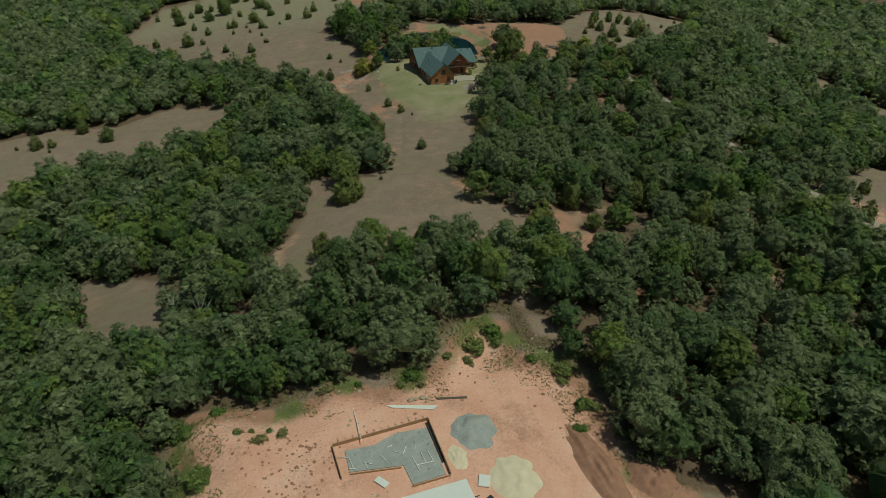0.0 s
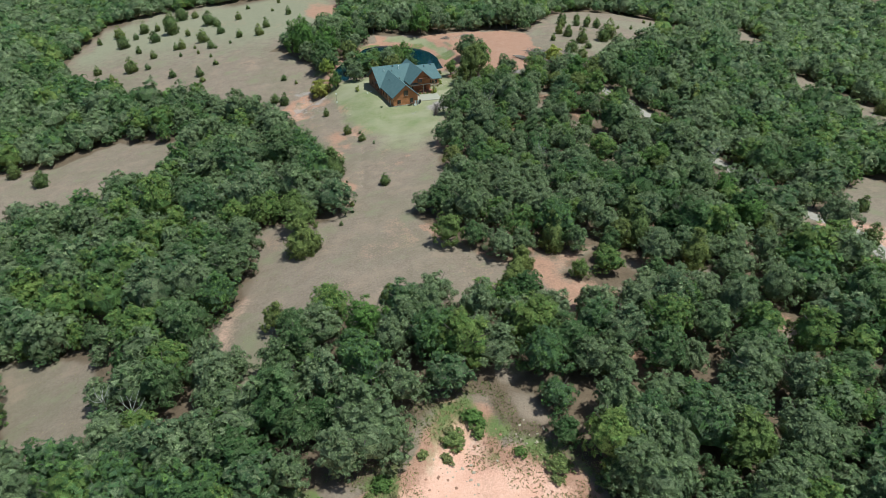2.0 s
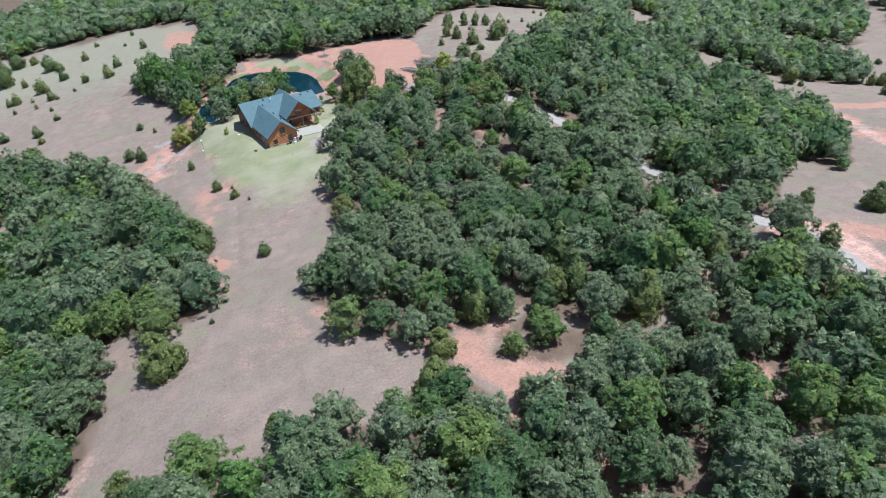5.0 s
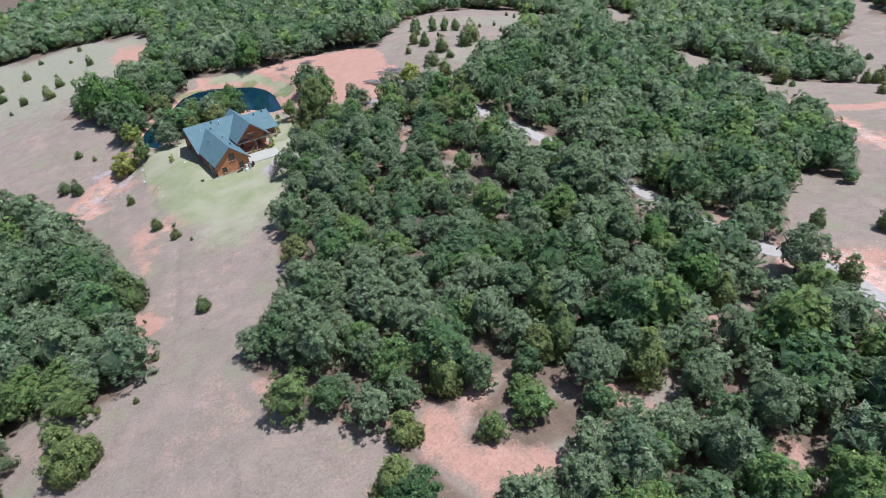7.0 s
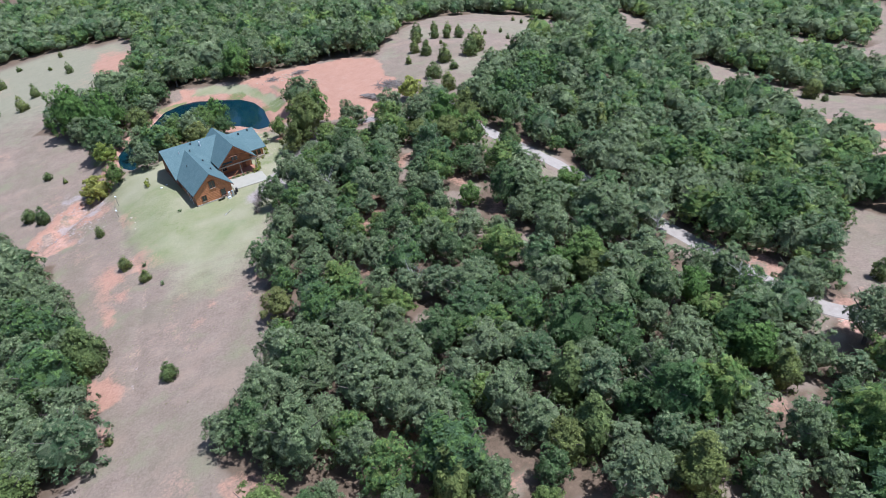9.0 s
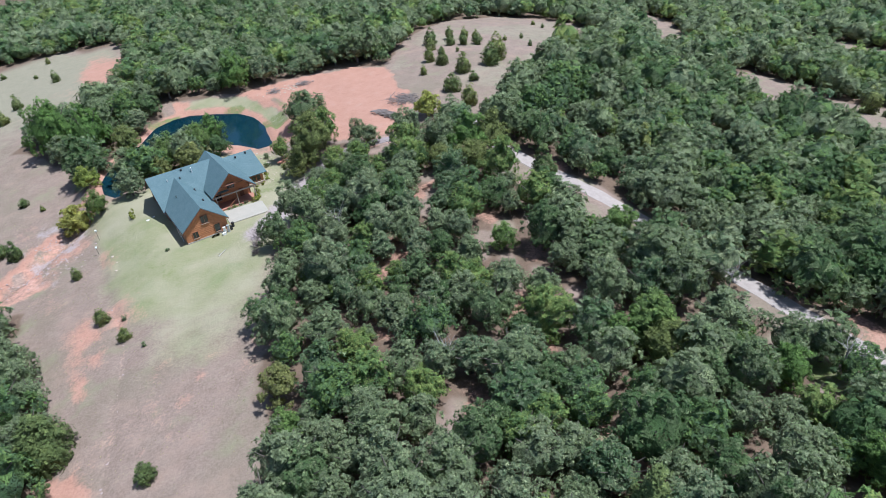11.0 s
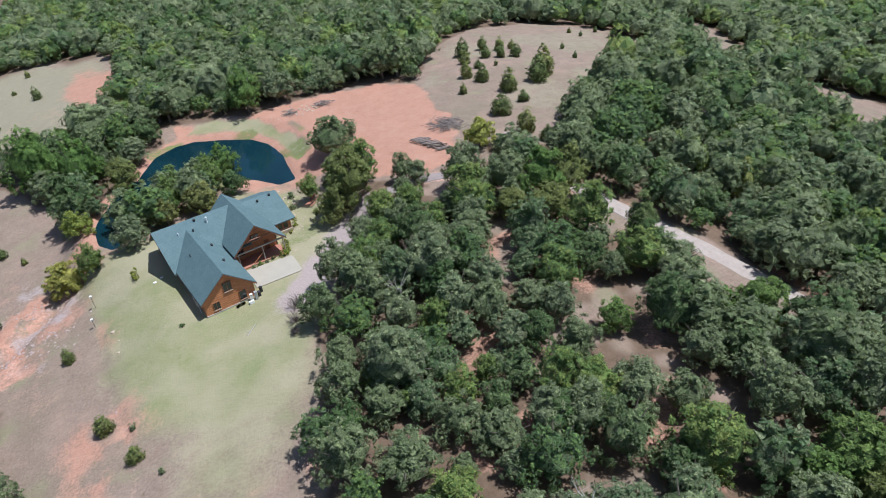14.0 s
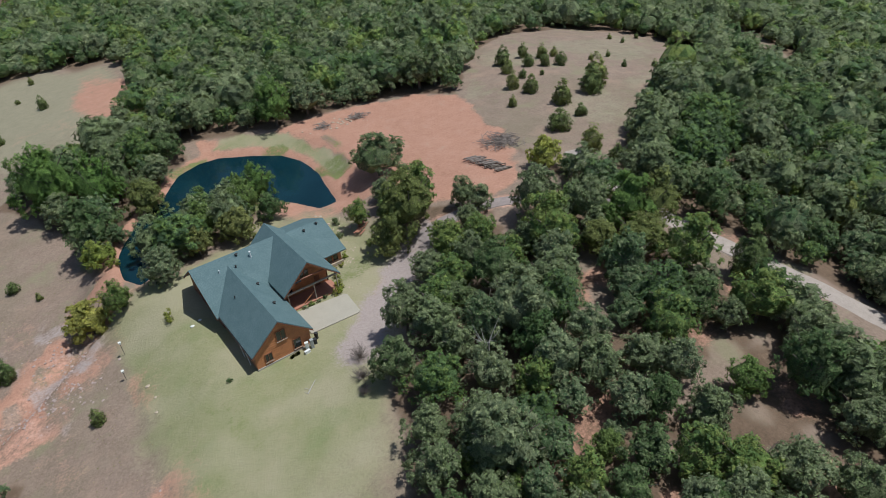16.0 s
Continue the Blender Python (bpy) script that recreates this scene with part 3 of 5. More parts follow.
    n = np.stack([-d[:, 1], d[:, 0]], -1) / np.linalg.norm(d, axis=1)[:, None]
    across = np.array([-0.5, -0.46, -0.25, 0.0, 0.25, 0.46, 0.5])
    crown = np.array([-0.14, 0.02, 0.01, 0.05, 0.01, 0.02, -0.14])
    edge = 1 + 0.16 * (vnoise(p[:, 0] * 3, p[:, 1] * 3, 7.0, 3) - 0.5)
    xy = p[:, None] + n[:, None] * (across[None, :, None] * width * edge[:, None, None])
    z = land(xy[..., 0], xy[..., 1]) * 0.5 + land(p[:, 0], p[:, 1])[:, None] * 0.5 + lift + crown
    co = np.concatenate([xy, z[..., None]], -1).reshape(-1, 3)
    m = len(across)
    i = np.arange(len(p) * m).reshape(-1, m)
    quads = np.stack([i[:-1, :-1], i[1:, :-1], i[1:, 1:], i[:-1, 1:]], -1).reshape(-1, 4)
    me = bpy.data.meshes.new(name)
    me.from_pydata(co, [], quads[:, ::-1])
    me.materials.append(mat)
    return tagged(new(name, me), label, category, kind="structure")


ribbon("road", ROAD_LINE, 4.2, GRAVEL, 0.16, "pale gravel country road through the woods", "road")
ribbon("drive", [p for p in DRIVE_LINE if p[0] > 113], 3.4, DRIVE_GRAVEL, 0.11, "gravel drive from the concrete apron to the road", "drive")


def make_water():
    me = bpy.data.meshes.new("water")
    xs, ys = np.arange(62, 122, 1.0), np.arange(252, 309, 1.0)
    X, Y = np.meshgrid(xs, ys)
    ok = np.maximum(depth_in(POND, X, Y), depth_in(ARM, X, Y)) > -1.6
    i = np.arange(X.size).reshape(X.shape)
    q = np.stack([i[:-1, :-1], i[:-1, 1:], i[1:, 1:], i[1:, :-1]], -1)
    q = q[ok[:-1, :-1] & ok[1:, 1:] & ok[:-1, 1:] & ok[1:, :-1]]
    me.from_pydata(np.stack([X, Y, np.full(X.shape, WATER_Z)], -1).reshape(-1, 3), [], q)
    me.materials.append(WATER)
    tagged(new("water", me), "dark blue-green farm pond with clay banks", "water", kind="structure")


make_water()

# ---- trees ----
def leaf_sprays(rng, centres, radii, count, size, heart, flat=1.0, outward=0.35):
    """Corners of many small leaf sprays spread over the skins of the lobes, facing out of them, and the way each one faces."""
    k = rng.choice(len(centres), count, p=radii**2 / (radii**2).sum())
    c, r = centres[k], radii[k]
    away = c - heart
    away /= np.linalg.norm(away, axis=1)[:, None] + 1e-6
    d = rng.normal(size=(count, 3)) + away * outward * 2.2
    d[:, 2] += 0.25
    d /= np.linalg.norm(d, axis=1)[:, None]
    at = c + d * (r * (0.55 + 0.65 * rng.rand(count)))[:, None] * np.array([1, 1, flat])
    nrm = d * 1.0 + away * 0.3 + 0.6 * rng.normal(size=(count, 3)) + np.array([0, 0, 0.5])
    nrm /= np.linalg.norm(nrm, axis=1)[:, None]
    u = np.cross(nrm, rng.normal(size=(count, 3)))
    u /= np.linalg.norm(u, axis=1)[:, None]
    v = np.cross(nrm, u)
    s = (size * (0.6 + 0.8 * rng.rand(count)))[:, None]
    turn = rng.rand(count)[:, None] * 2 * np.pi
    tri = []
    for a in (0.0, 2.2, 4.1):
        b = turn + a + 0.5 * rng.rand(count)[:, None]
        tri.append(at + s * (0.62 + 0.3 * rng.rand(count)[:, None]) * (np.cos(b) * u + np.sin(b) * v) + nrm * s * 0.12 * rng.normal(size=(count, 1)))
    lean = d * 0.75 + away * 0.55 + np.array([0, 0, 0.15])
    return np.stack(tri, 1).reshape(-1, 3), lean / np.linalg.norm(lean, axis=1)[:, None]


def blob(rng, centre, radii, rough=0.18, coarse=False):
    """A low uneven ball, the shaded inside of a crown: corners of loose triangles, and the way each one faces."""
    bm = bmesh.new()
    bmesh.ops.create_icosphere(bm, subdivisions=1 if coarse else 2, radius=1.0)
    out = np.array([[list(v.co) for v in f.verts] for f in bm.faces])
    bm.free()
    key = np.round(out.reshape(-1, 3) * 50).astype(int)
    k = (np.sin(key @ np.array([12.9, 78.2, 37.7]) + rng.rand() * 9) * 43758.5) % 1
    return (out.reshape(-1, 3) * (1 - rough / 2 + rough * k)[:, None]) * radii + centre, out.mean(1)


def joined(*pieces):
    return np.concatenate([p[0] for p in pieces]), np.concatenate([p[1] for p in pieces])


def oak_crown(seed, count, size):
    """A broad crown about 7 m wide that hangs low round a short trunk: domed heads, each of many small leafy tufts."""
    rng = np.random.RandomState(seed)
    heart = np.array([0.0, 0.0, 3.6])
    wide = np.array([1.0, 1.0, 0.92]) * (0.9 + 0.2 * rng.rand(3))
    # the heads: a low ring, a higher ring and one on top
    heads = []
    for m, out, low, high in ((rng.randint(5, 7), 1.75, -1.9, -0.5), (rng.randint(3, 5), 1.05, 0.2, 1.1), (1, 0.35, 1.3, 1.6)):
        a = np.arange(m) * 6.283 / m + rng.rand() * 6 + 0.5 * rng.rand(m)
        o = out * (0.75 + 0.5 * rng.rand(m))
        heads.append(np.stack([np.cos(a) * o, np.sin(a) * o, low + (high - low) * rng.rand(m)], -1))
    heads = heart + np.concatenate(heads) * wide
    girth = 0.85 + 0.55 * rng.rand(len(heads))
    # tufts over the upper skin of every head
    n = 130
    k = rng.choice(len(heads), n, p=girth**2 / (girth**2).sum())
    d = rng.normal(size=(n, 3))
    d[:, 2] += 0.35
    d /= np.linalg.norm(d, axis=1)[:, None]
    centres = heads[k] + d * girth[k][:, None] * (0.72 + 0.38 * rng.rand(n, 1))
    centres[:, 2] = np.maximum(centres[:, 2], 0.6 + 0.6 * rng.rand(n))
    radii = 0.26 + 0.32 * rng.rand(n) ** 1.6
    leaves = leaf_sprays(rng, centres, radii, count, size, heart - np.array([0, 0, 0.8]))
    full = 1.25 if count < 400 else 1.0
    return joined(leaves, blob(rng, heart - np.array([0, 0, 0.45]), wide * np.array([1.95, 1.95, 1.75]) * full, 0.3))


def cedar_crown(seed, count, size, squat=1.0):
    """A dense, pointed egg of scale leaves that reaches the ground; 1 m in radius."""
    rng = np.random.RandomState(seed)
    n = 34
    h = rng.rand(n) ** 1.2
    a = rng.rand(n) * 2 * np.pi
    girth = np.where(h < 0.3, 0.55 + 0.9 * h, 0.86 * (1 - h) / 0.7 + 0.06) * (0.8 + 0.3 * rng.rand(n))
    centres = np.stack([np.cos(a) * girth * 0.75, np.sin(a) * girth * 0.75, 0.12 + h * 2.1 * squat], -1)
    radii = 0.16 + 0.22 * (1 - h) + 0.08 * rng.rand(n)
    leaves = leaf_sprays(rng, centres, radii, count, size, np.array([0, 0, 0.9 * squat]))
    return joined(leaves, blob(rng, np.array([0, 0, 0.85 * squat]), np.array([0.66, 0.66, 0.8 * squat])))


def trunk_mesh(seed, full=True):
    """A leaning tapered trunk with limbs that run up into the crown."""
    rng = np.random.RandomState(seed + 500)
    bm = bmesh.new()
    lean = Vector((rng.rand() - 0.5, rng.rand() - 0.5, 0)) * 0.7
    knee, fork = Vector((0, 0, 1.2)) + lean * 0.4, Vector((0, 0, 2.6)) + lean
    tube(bm, (0, 0, -0.7), knee, 0.24, 0.18, 6)
    tube(bm, knee, fork, 0.18, 0.15, 6)
    for i in range(5 if full else 2):
        a = i * 1.26 + rng.rand() * 0.8
        out = Vector((math.cos(a), math.sin(a), 0))
        mid = fork + out * (0.7 + 0.4 * rng.rand()) + Vector((0, 0, 0.9 + 0.5 * rng.rand()))
        tip = mid + out * (0.8 + 0.5 * rng.rand()) + Vector((0, 0, 0.9 + 0.6 * rng.rand()))
        tube(bm, fork, mid, 0.11, 0.075, 5)
        tube(bm, mid, tip, 0.075, 0.025, 4)
    return bm


def bm_tris(bm):
    bmesh.ops.triangulate(bm, faces=bm.faces)
    out = np.array([[list(v.co) for v in f.verts] for f in bm.faces]).reshape(-1, 3)
    bm.free()
    return out


def tri_mesh(name, co, mat, tint=None):
    """One mesh of loose triangles, with a tint for each of them, and with the way it faces where that is given too."""
    co, lean = co if isinstance(co, tuple) else (co, None)
    co = np.ascontiguousarray(co, np.float32)
    n = len(co) // 3
    me = bpy.data.meshes.new(name)
    me.vertices.add(3 * n)
    me.vertices.foreach_set("co", co.ravel())
    me.loops.add(3 * n)
    me.loops.foreach_set("vertex_index", np.arange(3 * n, dtype=np.int32))
    me.polygons.add(n)
    me.polygons.foreach_set("loop_start", np.arange(0, 3 * n, 3, dtype=np.int32))
    me.update(calc_edges=True)
    a = me.attributes.new("tint", "FLOAT", "FACE")
    a.data.foreach_set("value", (np.zeros(n) if tint is None else tint).astype(np.float32))
    if lean is not None:
        a = me.attributes.new("lean", "FLOAT_VECTOR", "FACE")
        a.data.foreach_set("vector", lean.astype(np.float32).ravel())
    me.materials.append(mat)
    return me


NEAR = [oak_crown(11 + i, 2250, 0.265) for i in range(14)]
MIDDLE = [oak_crown(41 + i, 620, 0.49) for i in range(12)]
FAR = [oak_crown(71 + i, 190, 0.72) for i in range(12)]
FARTHEST = [oak_crown(91 + i, 60, 1.05) for i in range(12)]
FLIGHT = [(0, 30), (14, 27), (38, 54), (52, 75), (62, 102), (64, 120), (62, 150), (90, 200)]
# trees that stand out from the rest: x, y, radius
BRIGHT = [(123.1, 105.1, 4.4), (139.6, 158.8, 4.8), (122.3, 136.9, 5.2), (132.5, 121.2, 2.3), (73.0, 56.4, 5.2), (141.0, 204.6, 5.6), (137.3, 163.0, 3.0)]
WOOD_CEDARS = [(100.1, 97.6, 3.6), (75.9, 114.4, 3.3), (94.5, 109.6, 3.6), (98.4, 117.5, 3.8), (122.9, 100.5, 2.6), (177.9, 184.2, 3.2), (145.3, 184.3, 3.6)]
# oaks west of the meadow
WEST_OAKS = [(39.5, 85.3, 4.5), (31.5, 86.5, 4.1), (26.9, 91.9, 4.6), (20.5, 92.1, 4.6), (39.5, 93.1, 4.7), (14.6, 94.7, 3.9), (33.5, 96.2, 4.3), (15.1, 101.5,
             4.1), (19.1, 103.5, 4.6), (38.8, 104.8, 4.6), (8.2, 107, 3.5), (-3.8, 108.1, 4.8), (26.5, 111.2, 5), (19.6, 111.2, 3.7), (3.7, 111.3, 4), (-2.7,
             114.9, 5), (1.2, 121.4, 5.9), (-7.9, 129.5, 6.3), (8.2, 129.6, 5.1), (3.9, 136.2, 6.4), (11.7, 141, 6), (-5.3, 141.3, 6.8), (-15.2,
             148.4, 6.1), (39, 155.8, 5.5), (-13.7, 163.4, 6.8), (31.9, 167.3, 6.1), (20.2, 169.6, 6.8), (38.6, 173.6, 5.8), (8.9, 177.1, 6.8), (-13.6, 189.7, 6.8)]
# oaks west of the meadow
WEST_OAKS_B = [(39.1, 190.3, 5.8), (-2.8, 190.9, 6.8), (32.4, 195, 6.8), (19.5, 198, 6.8), (10.9, 204.9, 6.8)]
# oaks between the clay pad and the house
MIDDLE_OAKS = [(99, 60.8, 4.8), (88.5, 62, 4.5), (78.7, 63.1, 4.9), (72.5, 67, 4.2), (68.4, 69.1, 4.3), (100.5, 69.1, 4.9), (88.5, 69.7, 5.3), (60.5, 70.3, 4.3),
               (72.9, 75.2, 4.6), (53.6, 75.8, 3.4), (86.2, 78.2, 5.1), (61.8, 79.3, 3.9), (55, 82.2, 4.6), (71.6, 82.5, 5), (100.6, 84.6, 3.7), (67.5, 86.8, 4.2),
               (96.1, 85.1, 3), (48.8, 87.6, 4.7), (78.4, 88.8, 4.1), (102.8, 90.4, 3.4), (62.1, 91.3, 4.2), (56.2, 93.5, 4.2), (90.4, 97.4, 3.2), (50.4, 97.8,
               4.2), (82.4, 102.3, 3.5), (45.1, 105.7, 4), (96.8, 106.4, 3.8), (80.2, 111.8, 3.5), (69.2, 115.5, 3.2), (64.7, 116, 3.9), (80.7, 118.7, 3.2)]
# oaks between the clay pad and the house
MIDDLE_OAKS_B = [(89.6, 120.8, 3.9), (61.1, 121.9, 3.3), (98.9, 123.7, 4.1), (83.8, 125.7, 3.9), (77.3, 128.3, 3.8), (70.1, 129.2, 3.4), (99.7, 134.8, 3.6), (84,
                 135.2, 4.4), (94.3, 138.2, 2.9), (78.5, 140.4, 4.5), (62.3, 141.9, 3.8), (57.7, 142.1, 3.5), (86, 144.2, 3.3), (89.1, 148.4, 3.7), (81.6, 150.5, 3.9),
                 (94.6, 152.1, 3.6), (84.5, 155.1, 4.2), (75.7, 155.3, 3), (80.2, 160.6, 3.9), (94.9, 161.8, 2.4), (86.5, 162.9, 3.9), (94.8, 167.6, 2.5), (84.9,
                 169.6, 4.3), (99.5, 170.2, 3), (96.3, 174, 3.2), (79.5, 175.3, 4.1), (92.2, 176.3, 3.1), (103.8, 183.1, 3.3), (98.5, 183.6, 3.2), (89.7, 184.9, 2.9),
                 (85, 186.2, 3.7)]
# oaks between the clay pad and the house
MIDDLE_OAKS_C = [(93.2, 187.9, 3.9), (103, 188.2, 3.1), (88, 191.5, 3.2), (99.5, 192.9, 3.9), (93.6, 197.5, 4.2), (91.3, 203.6, 3.9), (99.7, 205.4, 4.7)]
# oaks towards the road
EAST_OAKS = [(115.3, 72, 5.4), (111.8, 78.1, 4), (104.9, 81.2, 4.4), (118, 85.3, 4.2), (124.5, 92.4, 3.6), (135.7, 92.5, 3.9), (113.9, 92.9, 4), (105.3, 98.8,
             3.2), (116.2, 111.3, 4.7), (108.9, 115.1, 4.1), (122.8, 116.5, 3.1), (104.1, 118.9, 4.1), (118, 119.1, 3.6), (124.1, 122.8, 4.4), (113.6, 122.9, 3.5),
             (119.8, 125.3, 3.7), (130, 127.2, 3), (109.3, 127.7, 3.5), (113.3, 130.5, 3.2), (104.1, 131.3, 3.7), (132.7, 131.7, 5.7), (106.8, 136, 3.8), (113.7,
             137, 4.4), (104.1, 140.6, 3.8), (134.3, 140.8, 5), (130.8, 144.8, 4.5), (106.2, 146.6, 3.7), (124.3, 147.8, 4.5), (117.5, 155.1, 3.4), (106.4, 155.7,
             3.9), (126.8, 158.7, 3.7)]
# oaks towards the road
EAST_OAKS_B = [(143.1, 109.9, 4.7), (137.1, 114.2, 3.5), (140.6, 97.7, 5.1), (117.8, 177.4, 3.5), (114.5, 171.0, 2.8), (111.6, 175.6, 3.1), (131.3, 178.9, 2.6), (113.9, 159.8, 4.2), (105.8, 161.2, 3.5), (110.5, 163.5, 4.2), (128.4, 166.1, 4.7), (107.9, 167.9, 3.8), (135.7, 170.2, 3.7), (115.2, 171.1, 3), (104,
               171.5, 3.5), (136.4, 177.5, 4.8), (116.1, 181.7, 3.9), (122.7, 182.2, 4.3), (131.2, 183.5, 3.4), (109.9, 184, 3.9), (121.4, 188.8, 3), (138.7,
               190.9, 5.2), (107.1, 192.4, 3.9), (114.2, 195, 4.1), (104.5, 199.9, 4.2), (113.2, 202.7, 4.3), (123.3, 204.4, 4.1), (136.2, 209.4, 4.8), (119.6,
               210.9, 3.3), (130.5, 212, 4.2), (118.5, 217.4, 3.7), (108.8, 219.4, 4.3)]
# greener trees
FRESH_OAKS = [(76, 103.4, 2.4), (83.5, 106, 2.4), (30.6, 103.2, 4.4), (129.8, 120.5, 3.5), (56.4, 125.1, 4.1), (117.8, 138.8, 4.1), (29.2, 152.6, 4.5), (72.2, 156.1, 2.9), (29.9,
              159.8, 4.7), (21, 162.1, 4.1), (122.8, 171, 3), (102, 175.7, 2.3), (91.6, 179.3, 2.4)]
# olive-yellow trees
OLIVE_OAKS = [(91, 110.3, 3.4), (16.7, 115.9, 2.8), (120.9, 132.9, 4.9), (65.5, 134.8, 3.3), (75, 163.7, 3.3), (136.2, 197.5, 5), (145.3, 202.1, 4.7), (131.1,
              202.3, 3.6)]
# trees round the pond and behind the house
POND_OAKS = [(88.5, 276.6, 3.8), (76.4, 266.6, 4.9), (73.8, 254.6, 4.3), (70.9, 276.7, 2.6), (84.4, 307, 5.6), (91.6, 308.5, 4.9), (77.2, 299.8, 5.6), (64.3, 296.2, 5.3), (123.6, 258.2, 6.9), (118.2, 248.6, 2.6), (127.7, 228.6, 3), (129.6, 304.7, 6.5), (99, 262.5, 3.3)]
POND_FRESH = [(101, 274.5, 4.4), (97.2, 277.5, 3.2), (95.9, 268.4, 3.8), (85.7, 265.8, 3.7), (63.5, 303.6, 7.6), (72.1, 294.3, 6), (120, 304.3, 6), (65.3, 254.1, 2.9)]
POND_OLIVE = [(90.5, 258.4, 4.6), (80, 286, 4.7), (114.7, 233.8, 6), (109.7, 233.6, 4.5), (82.4, 259.7, 3.2)]
PLACED = WEST_OAKS + WEST_OAKS_B + MIDDLE_OAKS + MIDDLE_OAKS_B + MIDDLE_OAKS_C + EAST_OAKS + EAST_OAKS_B + FRESH_OAKS + OLIVE_OAKS + POND_OAKS + POND_FRESH + POND_OLIVE
TRUNKS = [trunk_mesh(i) for i in range(5)]
LOW_TRUNKS = [bm_tris(trunk_mesh(20 + i, False)) for i in range(3)]


def woods():
    """Where the trees stand: x, y, radius, loosely packed, thinner in places, none on open ground."""
    rng = np.random.RandomState(5)
    step = 5.0
    gx, gy = np.meshgrid(np.arange(-150, 475, step), np.arange(-25, 585, step))
    gx = gx + np.where((np.arange(gx.shape[0]) % 2)[:, None] == 1, step / 2, 0)
    x = (gx + (rng.rand(*gx.shape) - 0.5) * step * 0.85).ravel()
    y = (gy + (rng.rand(*gy.shape) - 0.5) * step * 0.85).ravel()
    keep = within(VIEW, x, y)
    x, y = x[keep], y[keep]
    d = open_depth(x, y)
    house = np.maximum(np.maximum(73 - x, x - 106), np.maximum(217 - y, y - 256))
    keep = (d < -1.5) & (house > 3) & (line_distance(ROAD_LINE, x, y) > 4.2) & ((line_distance(DRIVE_LINE, x, y) > 5.0) | (x > 110) & (line_distance(DRIVE_LINE, x, y) > 1.0))
    keep &= (vnoise(x, y, 13.0, 21) < 0.93) | (d > -6)
    x, y, d = x[keep], y[keep], d[keep]
    for sx, sy, sr in BRIGHT + WOOD_CEDARS + PLACED:
        free = np.hypot(x - sx, y - sy) > sr * 0.92
        x, y, d = x[free], y[free], d[free]
    r = 3.0 + 2.7 * rng.rand(len(x)) ** 1.3
    r = np.where(rng.rand(len(x)) < 0.15, r * 0.62, r) * np.where(d > -3.5, 0.85, 1.0)
    return np.stack([x, y, r], -1)


TREES = woods()
heart_line = line_distance(FLIGHT, TREES[:, 0], TREES[:, 1])
order = np.argsort(line_distance([(62, 112), (62, 150), (92, 205)], TREES[:, 0], TREES[:, 1]))
SINGLE = set(order[:150].tolist())


def make_single_trees():
    rng = np.random.RandomState(9)
    crowns = [tri_mesh("crown", c, OAK_LEAF) for c in NEAR]
    fresh = [tri_mesh("crown", c, BRIGHT_LEAF) for c in NEAR[:4]]
    olive = [tri_mesh("crown", c, OLIVE_LEAF) for c in NEAR[4:8]]
    trunks = []
    for bm in TRUNKS:
        me = bpy.data.meshes.new("trunk")
        bm.to_mesh(me)
        bm.free()
        me.materials.append(BARK)
        trunks.append(me)
    woods_oak, fresh_oak, olive_oak = "grey-green post oak in the woods", "fresh green tree among grey-green oaks", "olive-yellow oak among greener trees"
    spots = [(*TREES[i], woods_oak, "oaks of the woods") for i in sorted(SINGLE)]
    spots += [(*q, woods_oak, "oaks of the woods") for q in WEST_OAKS + WEST_OAKS_B + MIDDLE_OAKS + MIDDLE_OAKS_B + MIDDLE_OAKS_C + EAST_OAKS + EAST_OAKS_B]
    spots += [(*q, fresh_oak, "oaks of the woods") for q in FRESH_OAKS] + [(*q, olive_oak, "oaks of the woods") for q in OLIVE_OAKS]
    spots += [(*q, "leafy green tree on the bank of the pond", "trees round the pond") for q in POND_OAKS]
    spots += [(*q, "fresh green tree on the bank of the pond", "trees round the pond") for q in POND_FRESH]
    spots += [(*q, "olive-yellow tree beside the pond and house", "trees round the pond") for q in POND_OLIVE]
    for k, (x, y, r, label, group) in enumerate(spots):
        s = r / 3.0
        tree = thing("oak_tree", Matrix.LocRotScale((x, y, height(x, y) - (0.05 if r < 5.5 and "pond" not in group else 0.45 * s)), Euler((0, 0, rng.rand() * 6.28)), (s, s, s * ((1.05 if "fresh" in label and "pond" in group else 0.78) + 0.33 * rng.rand()))),
                     label, "tree", group)
        leafy = (fresh if "fresh" in label else olive if "olive" in label else crowns)[rng.randint(4 if "fresh" in label or "olive" in label else len(crowns))]
        for name, me in (("trunk", trunks[k % 5]), ("crown", leafy)):
            new(name, me).parent = tree


make_single_trees()


def make_woodland():
    """The rest of the woods, joined stand by stand."""
    rng = np.random.RandomState(15)
    stands = {}
    z = land(TREES[:, 0], TREES[:, 1])
    for i, (x, y, r) in enumerate(TREES):
        if i in SINGLE:
            continue
        lod = FARTHEST if y < 32 or heart_line[i] > 240 else NEAR if heart_line[i] < 40 else MIDDLE if heart_line[i] < 120 else FAR
        a, s = rng.rand() * 6.28, r / 2.9
        tall = s * (0.75 + 0.35 * rng.rand())
        turn = np.array([[math.cos(a) * s, -math.sin(a) * s, 0], [math.sin(a) * s, math.cos(a) * s, 0], [0, 0, tall]])
        place = np.array([x, y, z[i] - 0.1])
        key = "west" if x < 45 else "middle" if x < 150 and y < 260 else "north" if y > 250 else "east"
        leaves, wood, tints = stands.setdefault(key, ([], [], []))
        crown = lod[rng.randint(len(lod))]
        flip = turn / s
        leaves.append((crown[0] @ turn.T + place, crown[1] @ flip.T))
